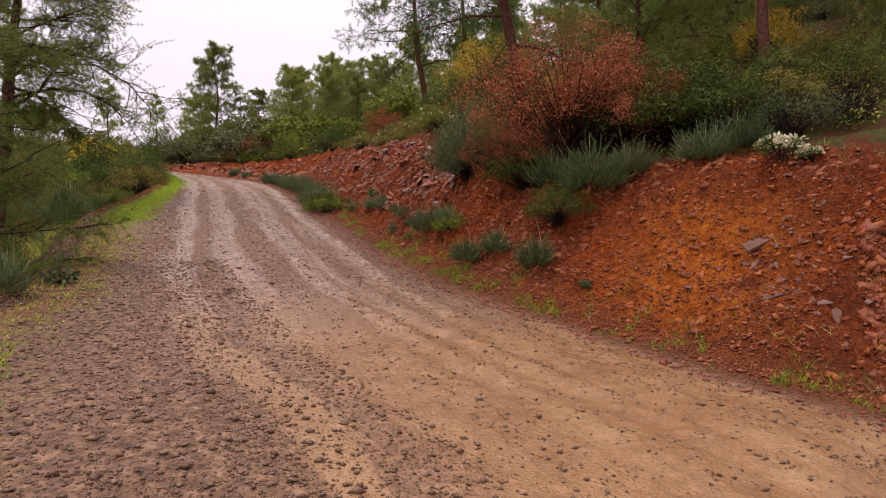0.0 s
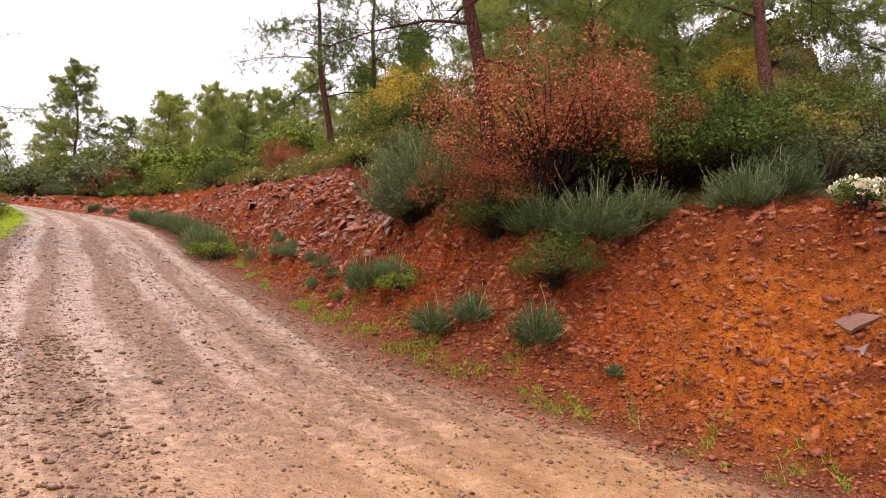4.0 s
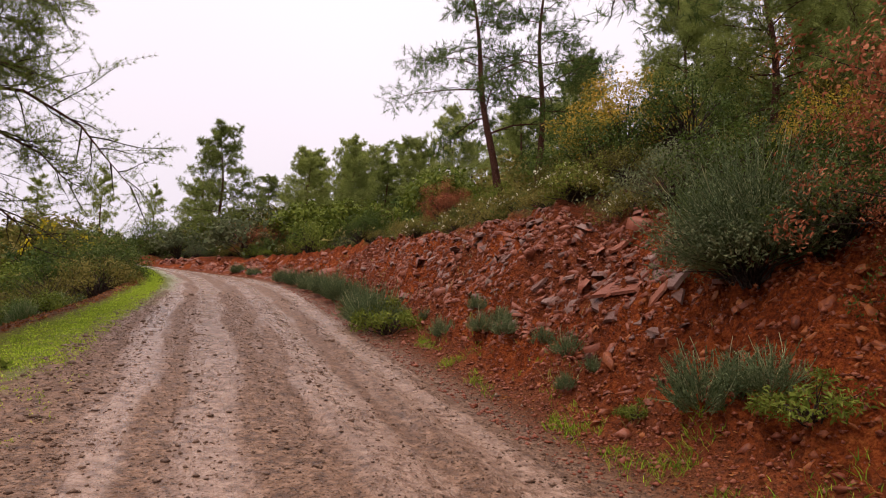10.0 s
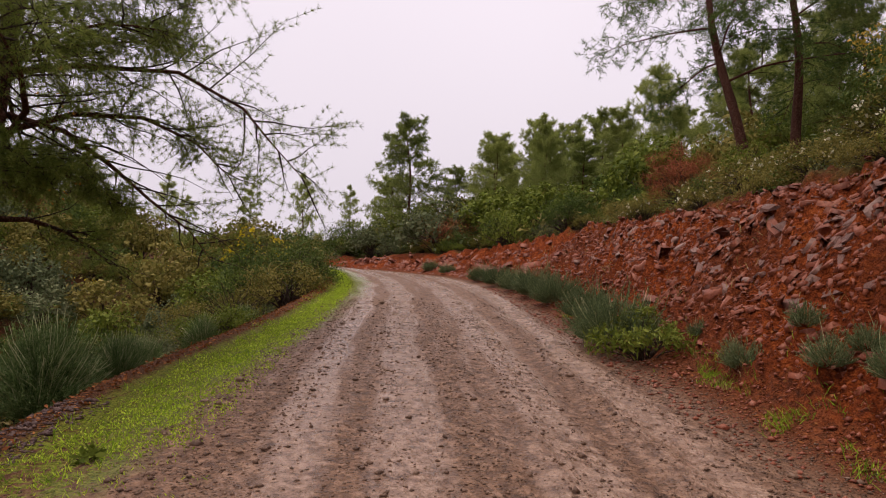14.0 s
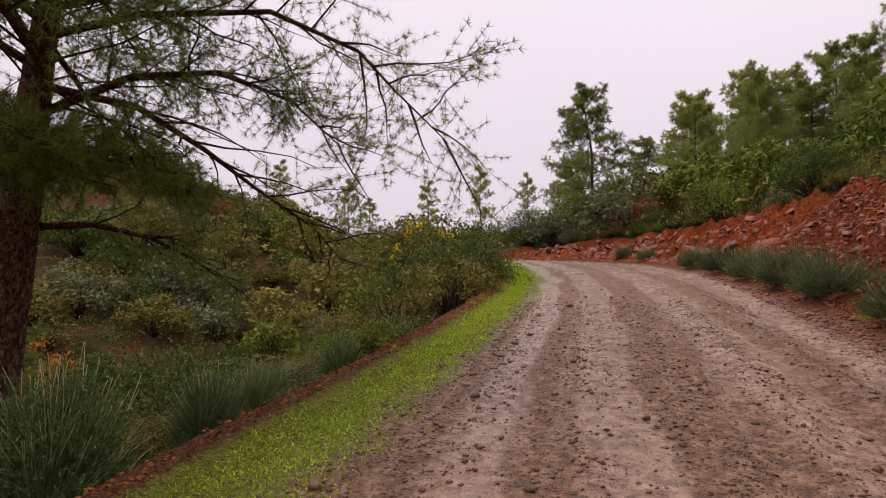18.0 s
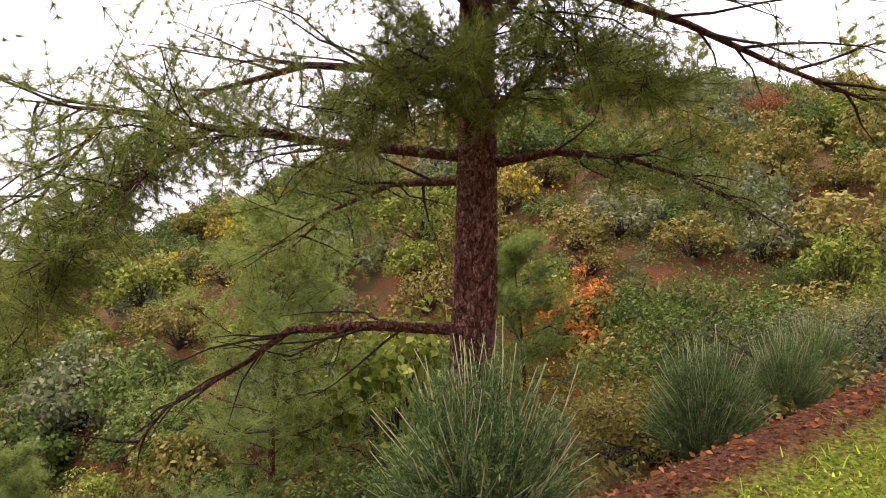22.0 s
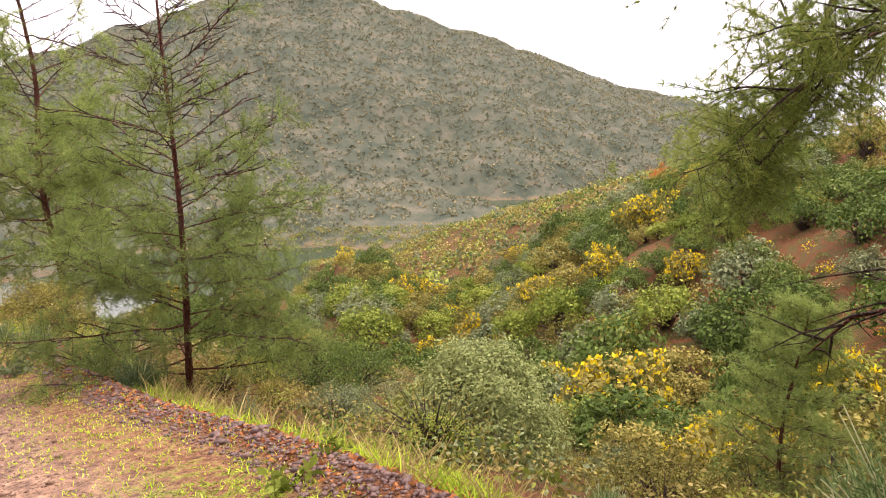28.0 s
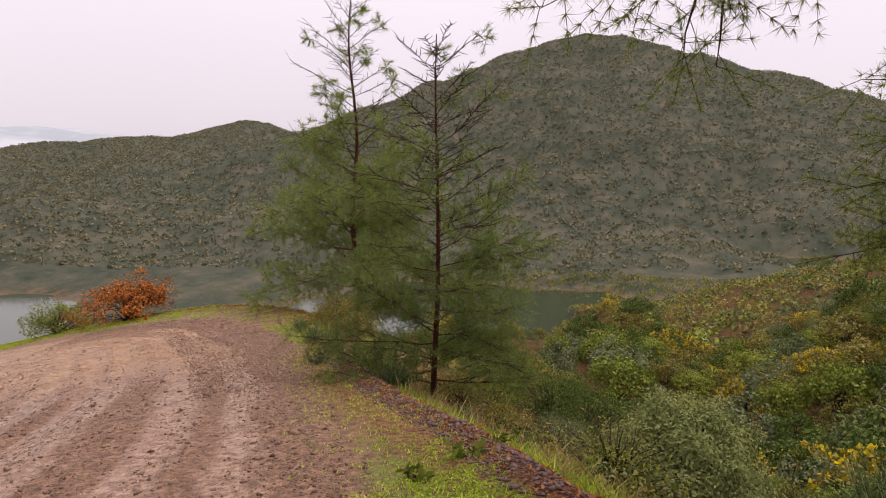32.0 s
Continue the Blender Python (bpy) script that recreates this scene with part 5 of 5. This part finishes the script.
PLATE = rock_material("plum_grey_rock", [(0.2, (0.045, 0.017, 0.012)), (0.42, (0.12, 0.045, 0.032)), (0.6, (0.19, 0.088, 0.066)), (0.8, (0.29, 0.17, 0.14))])
SLAB = rock_material("red_grey_rock", [(0.2, (0.06, 0.014, 0.007)), (0.42, (0.16, 0.036, 0.015)), (0.6, (0.27, 0.07, 0.032)), (0.8, (0.36, 0.14, 0.085))])
PEBBLE = rock_material("track_gravel", [(0.2, (0.06, 0.03, 0.018)), (0.45, (0.15, 0.08, 0.048)), (0.65, (0.27, 0.165, 0.11)), (0.85, (0.42, 0.30, 0.23))])
BERM = rock_material("dark_berm_stone", [(0.2, (0.055, 0.028, 0.024)), (0.5, (0.13, 0.07, 0.056)), (0.8, (0.26, 0.17, 0.14))])
LITTER = leaf_material("fallen_leaves", [(0.1, (0.10, 0.035, 0.018)), (0.5, (0.20, 0.08, 0.035)), (0.9, (0.32, 0.16, 0.07))], 0.8, 0.05)
OCT_F = np.array([[0, 2, 4], [2, 1, 4], [1, 3, 4], [3, 0, 4], [2, 0, 5], [1, 2, 5], [3, 1, 5], [0, 3, 5]])
OCT_V = np.array([[1, 0, 0], [-1, 0, 0], [0, 1, 0], [0, -1, 0], [0, 0, 1], [0, 0, -1]], float)


def surface(x, y, e=0.06):
    """Height and upward normal of the ground, for arrays."""
    z = height(x, y)
    nx, ny = (height(x + e, y) - z) / e, (height(x, y + e) - z) / e
    return z, unit(np.stack([-nx, -ny, np.ones_like(z)], -1))


def strewn(name, label, seed, xy, size, mat, flat=0.6, sink=0.25):
    rng = np.random.RandomState(seed)
    n = len(xy)
    z = height(xy[:, 0], xy[:, 1])
    s = size * np.exp(rng.normal(size=(n, 1, 1)) * 0.45)
    v = OCT_V[None] * s * rng.uniform(0.55, 1.3, (n, 6, 1)) * np.array([1, 1, flat])
    a = rng.uniform(0, 6.283, n)
    c, sn = np.cos(a)[:, None], np.sin(a)[:, None]
    v = np.stack([v[..., 0] * c - v[..., 1] * sn, v[..., 0] * sn + v[..., 1] * c, v[..., 2]], -1) + rng.normal(size=(n, 6, 3)) * s * 0.12
    v += np.concatenate([xy, z[:, None]], 1)[:, None, :] + np.array([0, 0, 1.0]) * s * flat * (0.5 - sink)
    f = (np.arange(n)[:, None, None] * 6 + OCT_F[None]).reshape(-1, 3)
    return tagged(new(name, mesh_of(name, v.reshape(-1, 3), f, mat)), label, "stones", kind="stuff")


def by_road(seed, count, s0, s1, across):
    """Points given by arc length and distance across: across(rng, w, verge) gives the distance to the right."""
    rng = np.random.RandomState(seed)
    out = []
    for _ in range(count):
        s = rng.uniform(s0, s1)
        i = int(np.searchsorted(ARC, s))
        i = min(max(i, 0), len(ARC) - 1)
        u = across(rng, LINE[i, 3], float(np.interp(s, VERGE_S, VERGE_W)))
        e = s - ARC[i] + rng.normal() * 0.06
        out.append((LINE[i, 0] + STEP[i, 1] * u + STEP[i, 0] * e, LINE[i, 1] - STEP[i, 0] * u + STEP[i, 1] * e))
    return np.array(out)


def loose(r, w, g):
    """Gravel lies thickest between and beside the wheel tracks."""
    while True:
        u = r.uniform(-w - 0.2, w + 0.3)
        if r.uniform() < 0.25 + 0.75 * min(abs(u - c) for c in (-1.55, -0.75, 0.15, 0.95, 1.6)) / 0.5 or u < -1.9:
            return u


strewn("gravel", "loose brown gravel on the dirt track", 200, by_road(200, 30000, -7, 24, loose), 0.0105, PEBBLE, 0.7)
strewn("gravel", "coarser loose stones on the dirt track", 201, by_road(201, 2600, -7, 26, loose), 0.017, PEBBLE, 0.7)
strewn("gravel", "stony outer half of the track near the bend", 202, by_road(202, 9000, -7, 8, lambda r, w, g: r.uniform(-w - 0.1, -0.9)), 0.013, PEBBLE, 0.7)
strewn("toe_stones", "small red stones at the foot of the bank", 203, by_road(203, 9000, -8, 28, lambda r, w, g: w + r.uniform(-0.5, 1.5)), 0.022, SLAB, 0.6)
strewn("berm_stones", "dark loose stones along the outer edge of the track", 204, by_road(204, 11000, 1, 15, lambda r, w, g: -w - g + 0.5 - 1.15 * r.beta(1.5, 1.5)), 0.017, BERM, 0.6)
strewn("bank_stones", "crumbling red earth lumps on the bank face", 206, by_road(206, 12000, -6, 14, lambda r, w, g: w + r.uniform(0.3, 3.4)), 0.017, SLAB, 0.7)


def slab_mesh(seed, mat):
    """An angular plate of rock with chipped corners."""
    rng = np.random.RandomState(seed)
    k = rng.randint(5, 8)
    a = np.sort(rng.uniform(0, 6.283, k))
    r = rng.uniform(0.6, 1.1, k)
    top = np.stack([np.cos(a) * r, np.sin(a) * r * 0.7, 0.16 + 0.07 * rng.normal(size=k)], 1)
    low = np.stack([np.cos(a) * r * 1.12, np.sin(a) * r * 0.8, np.full(k, -0.3)], 1)
    bm = bmesh.new()
    tv, lv = [bm.verts.new(p) for p in top], [bm.verts.new(p) for p in low]
    cv = bm.verts.new((0, 0, 0.22))
    for i in range(k):
        j = (i + 1) % k
        bm.faces.new((tv[i], tv[j], cv))
        bm.faces.new((lv[i], lv[j], tv[j], tv[i]))
    me = bpy.data.meshes.new("rock_slab")
    bm.to_mesh(me)
    bm.free()
    me.materials.append(mat)
    return me


def shards(name, label, seed, xy, size, mat, bed=(-0.55, -0.25, 0.8), lie=0.62):
    """Flat broken plates of rock that lie in the face, all dipping about the same way."""
    rng = np.random.RandomState(seed)
    n, k = len(xy), 5
    z, nrm = surface(xy[:, 0], xy[:, 1], 0.2)
    nrm = unit(lie * nrm + (1 - lie) * np.array([bed]) + (0.26 - 0.16 * lie) * rng.normal(size=(n, 3)))
    a = unit(np.cross(nrm, np.array([[0.5, 0.6, 0.2]]) + 0.35 * rng.normal(size=(n, 3))))
    b = np.cross(nrm, a)
    s = size * np.exp(rng.normal(size=(n, 1)) * 0.5)
    ang = np.sort(rng.uniform(0, 6.283, (n, k)), axis=1)
    rad = rng.uniform(0.6, 1.2, (n, k)) * s
    c, sn = (np.cos(ang) * rad)[..., None], (np.sin(ang) * rad * 0.55)[..., None]
    o = np.concatenate([xy, z[:, None]], 1)[:, None, :]
    top = o + c * a[:, None, :] + sn * b[:, None, :] + nrm[:, None, :] * (s * rng.uniform(0.06, 0.2, (n, 1)))[..., None]
    low = o + 1.1 * c * a[:, None, :] + 1.1 * sn * b[:, None, :] - nrm[:, None, :] * (s * 0.4)[..., None]
    v = np.concatenate([top, low], 1).reshape(-1, 3)
    f = [[0, 1, 2], [0, 2, 3], [0, 3, 4]]
    for i in range(k):
        j = (i + 1) % k
        f += [[k + i, k + j, j], [k + i, j, i]]
    f = (np.arange(n)[:, None, None] * 2 * k + np.array(f)[None]).reshape(-1, 3)
    return tagged(new(name, mesh_of(name, v, f, mat)), label, "rock", kind="stuff")


shards("bank_rock", "fractured red-brown rock plates in the cut bank", 207, by_road(207, 7000, 12.0, 28, lambda r, w, g: w + 0.7 + 2.7 * r.beta(1.8, 1.5)), 0.045, SLAB, (-0.55, -0.25, 0.8), 0.78)
shards("bank_rock", "larger fractured rock plates in the cut bank", 208, by_road(208, 240, 13, 27, lambda r, w, g: w + 0.8 + 2.4 * r.beta(1.6, 1.5)), 0.075, SLAB, (-0.55, -0.25, 0.8), 0.85)
shards("bank_rock", "broken dark rock plates beside the ochre earth", 209, by_road(209, 800, -9, -2.2, lambda r, w, g: w + 0.9 + 2.2 * r.uniform()), 0.06, SLAB, (-0.6, -0.5, 0.5), 0.85)
shards("bank_rock", "red rock plates in the far cut bank", 210, by_road(210, 1200, 28, 48, lambda r, w, g: w + 0.4 + 2.0 * r.uniform()), 0.13, SLAB)
EARTH = rock_material("red_earth_clods", [(0.2, (0.06, 0.014, 0.006)), (0.42, (0.17, 0.036, 0.011)), (0.6, (0.32, 0.085, 0.019)), (0.8, (0.48, 0.19, 0.05))])
FACE_BED = (-0.75, -0.3, 0.45)
shards("bank_rock", "thin red rock plates bedded in the cut bank", 214, by_road(214, 2200, 11.5, 28, lambda r, w, g: w + 1.0 + 2.2 * r.beta(1.5, 1.4)), 0.062, SLAB, FACE_BED, 0.85)
shards("bank_rock", "greyish slabs bedded in the cut bank", 215, by_road(215, 160, 12, 26, lambda r, w, g: w + 1.2 + 1.8 * r.beta(1.5, 1.5)), 0.11, PLATE, FACE_BED, 0.9)
shards("bank_clods", "crumbling red earth clods on the cut bank", 216, by_road(216, 5200, -7, 12.5, lambda r, w, g: w + 0.5 + 2.5 * r.beta(1.3, 1.1)), 0.042, EARTH, FACE_BED, 0.8)
shards("bank_clods", "larger broken earth lumps under the lip of the bank", 217, by_road(217, 420, -6, 12, lambda r, w, g: w + 1.3 + 1.6 * r.beta(1.4, 1.2)), 0.055, EARTH, FACE_BED, 0.85)
rng = np.random.RandomState(313)
seams = np.array([(-0.5, 19.2), (-0.15, 18.5), (-1.0, 20.4), (-1.9, 22.2), (-2.5, 24.3), (-3.1, 25.6), (4.55, 10.15), (4.95, 9.5)])
seams = np.repeat(seams, 35, 0) + rng.normal(size=(280, 2)) * np.array([[0.28, 0.42]])
PLATES = [slab_mesh(320 + i, PLATE) for i in range(8)]
zs, ns = surface(seams[:, 0], seams[:, 1], 0.25)
for (x, y), z, n in zip(seams, zs, ns):
    s = (0.085 if y > 12 else 0.055) * math.exp(rng.normal() * 0.5)
    tilt = Vector((0.9 * n[0] - 0.08 + rng.normal() * 0.09, 0.9 * n[1] - 0.04 + rng.normal() * 0.09, 0.9 * n[2] + 0.06)).normalized()
    ob = new("rock_plate", PLATES[rng.randint(8)])
    ob.parent = ground_ob
    ob.matrix_basis = Matrix.Translation((x, y, z)) @ tilt.to_track_quat("Z", "Y").to_matrix().to_4x4() @ Matrix.Rotation(rng.normal() * 0.5, 4, "Z") @ Matrix.Diagonal((s * 1.5, s, s * 0.45, 1))
SLABS = [slab_mesh(300 + i, SLAB) for i in range(9)]
rng = np.random.RandomState(310)
spots = by_road(311, 250, 12.5, 27.5, lambda r, w, g: w + 0.9 + 2.3 * r.beta(2, 1.6))
spots = np.vstack([spots, by_road(312, 30, -5.5, 0.8, lambda r, w, g: w + 1.2 + 1.4 * r.uniform())])
zs, ns = surface(spots[:, 0], spots[:, 1], 0.25)
for (x, y), z, n in zip(spots, zs, ns):
    s = 0.055 * math.exp(rng.normal() * 0.4)
    tilt = Vector((n[0] + rng.normal() * 0.1, n[1] + rng.normal() * 0.1, n[2] + rng.normal() * 0.1)).normalized()
    q = tilt.to_track_quat("Z", "Y").to_matrix().to_4x4()
    ob = new("rock_slab", SLABS[rng.randint(9)])
    ob.parent = ground_ob
    ob.matrix_basis = Matrix.Translation((x, y, z)) @ q @ Matrix.Rotation(rng.uniform(0, 6.28), 4, "Z") @ Matrix.Diagonal((s * 1.5, s, s * 0.7, 1))
for x, y, s, turn in ((-0.55, 19.1, 0.34, 0.3), (-0.2, 18.6, 0.28, 1.2), (-0.8, 19.9, 0.25, 2.0), (-0.1, 19.5, 0.24, 0.8), (-2.5, 24.8, 0.32, 0.5), (-2.2, 23.9, 0.26, 1.9), (4.42, 10.2, 0.09, 0.4), (4.7, 9.85, 0.09, 1.4)):
    z, n = surface(np.array([x]), np.array([y]), 0.3)
    ob = new("rock_slab", SLABS[int(turn * 4) % 9])
    ob.parent = ground_ob
    ob.matrix_basis = Matrix.Translation((x, y, float(z[0]) - 0.02)) @ Vector(n[0]).to_track_quat("Z", "Y").to_matrix().to_4x4() @ Matrix.Rotation(turn, 4, "Z") @ Matrix.Diagonal((s * 1.4, s, s * 0.25, 1))


def blades(name, label, seed, xy, tall, width, mat, patchy=False):
    rng = np.random.RandomState(seed)
    if patchy:
        xy = xy[waves(xy[:, 0], xy[:, 1], 1.5, 33) > 0.05]
    z = height(xy[:, 0], xy[:, 1])
    n = len(xy)
    d = unit(np.stack([rng.normal(size=n) * 0.4, rng.normal(size=n) * 0.4, np.ones(n)], 1))
    v, f = blade_strips(np.concatenate([xy, z[:, None] - 0.005], 1), d, tall, width, rng, 0.8)
    return tagged(new(name, mesh_of(name, v, f, mat)), label, "grass", kind="stuff")


def tufted(seed, count, s0, s1, across, per=9, spread=0.05):
    rng = np.random.RandomState(seed + 1)
    c = np.repeat(by_road(seed, count, s0, s1, across), per, 0)
    return c + rng.normal(size=c.shape) * spread


blades("verge_grass", "short yellow-green grass and moss on the outer verge", 400, tufted(400, 4200, 13.5, 34, lambda r, w, g: -w + 0.2 - (g - 0.3) * r.beta(1.6, 1.6), 9, 0.07), 0.024, 0.013, GRASS)
blades("verge_grass", "sparse low yellow-green weeds on the stony verge", 411, tufted(411, 700, 3, 13.5, lambda r, w, g: -w + 0.5 - (g + 0.5) * r.beta(1.8, 1.2), 8, 0.05), 0.032, 0.009, GRASS)
blades("verge_grass", "grass on the knoll at the bend", 412, tufted(412, 2600, -14, 3, lambda r, w, g: -w - g * r.beta(1.3, 1.0), 9, 0.07), 0.06, 0.011, GRASS)
blades("verge_grass", "longer fresh grass along the verge", 401, tufted(402, 320, 12, 34, lambda r, w, g: -w - g * r.uniform(0.1, 0.8), 9, 0.06), 0.06, 0.009, GRASS)
blades("edge_grass", "tall grass and weeds below the track edge", 403, tufted(404, 260, -6, 14, lambda r, w, g: -w - g - r.uniform(0.4, 1.6), 12, 0.09), 0.32, 0.010, DRYGRASS)
blades("edge_grass", "green weeds below the track edge", 405, tufted(406, 420, -6, 14, lambda r, w, g: -w - g - r.uniform(0.3, 1.5), 12, 0.08), 0.16, 0.012, GRASS)
blades("toe_grass", "thin green weeds at the foot of the bank", 407, tufted(408, 1500, -2, 22, lambda r, w, g: w + 0.1 + r.beta(1.4, 3) * 1.1, 9, 0.06), 0.10, 0.008, GRASS, True)
blades("bank_grass", "sparse dry grass on the bank", 409, tufted(410, 160, -8, 30, lambda r, w, g: w + r.uniform(0.4, 3.8), 9, 0.06), 0.17, 0.007, DRYGRASS)
rng = np.random.RandomState(420)
for nm, seed, n, fn in (("leaf_litter", 421, 12000, lambda r, w, g: -w - g + 0.3 - 1.2 * r.uniform()), ("leaf_litter", 422, 5200, lambda r, w, g: w + 0.2 + 1.5 * r.beta(1, 2))):
    xy = by_road(seed, n, -6, 32, fn)
    p = np.concatenate([xy, height(xy[:, 0], xy[:, 1])[:, None] + 0.012], 1)
    d = unit(np.concatenate([rng.normal(size=(n, 2)), 0.15 * rng.normal(size=(n, 1))], 1))
    tagged(new(nm, mesh_of(nm, *leaf_quads(p, d, 0.05, 0.028, rng, 0.12), LITTER)), "brown fallen leaves beside the track", "leaves", kind="stuff")
# broad-leaved weeds on the verge
weed = put(bush("mullein", "pale green broad-leaved weed on the verge", 430, 0.12, 0.06, 60, 0.08, LIME, 8, None, None, 0.2, 0.5, "weed"), -8.33, 17.24)
again(weed, -8.7, 16.6, 1.2, 1.0)
again(weed, -9.0, 16.2, 0.9, 2.0)
put(bush("mullein", "silvery broad-leaved weed on the verge", 431, 0.18, 0.22, 90, 0.13, SAGE, 10, None, None, 0.2, 0.45, "weed"), -5.55, 10.0)
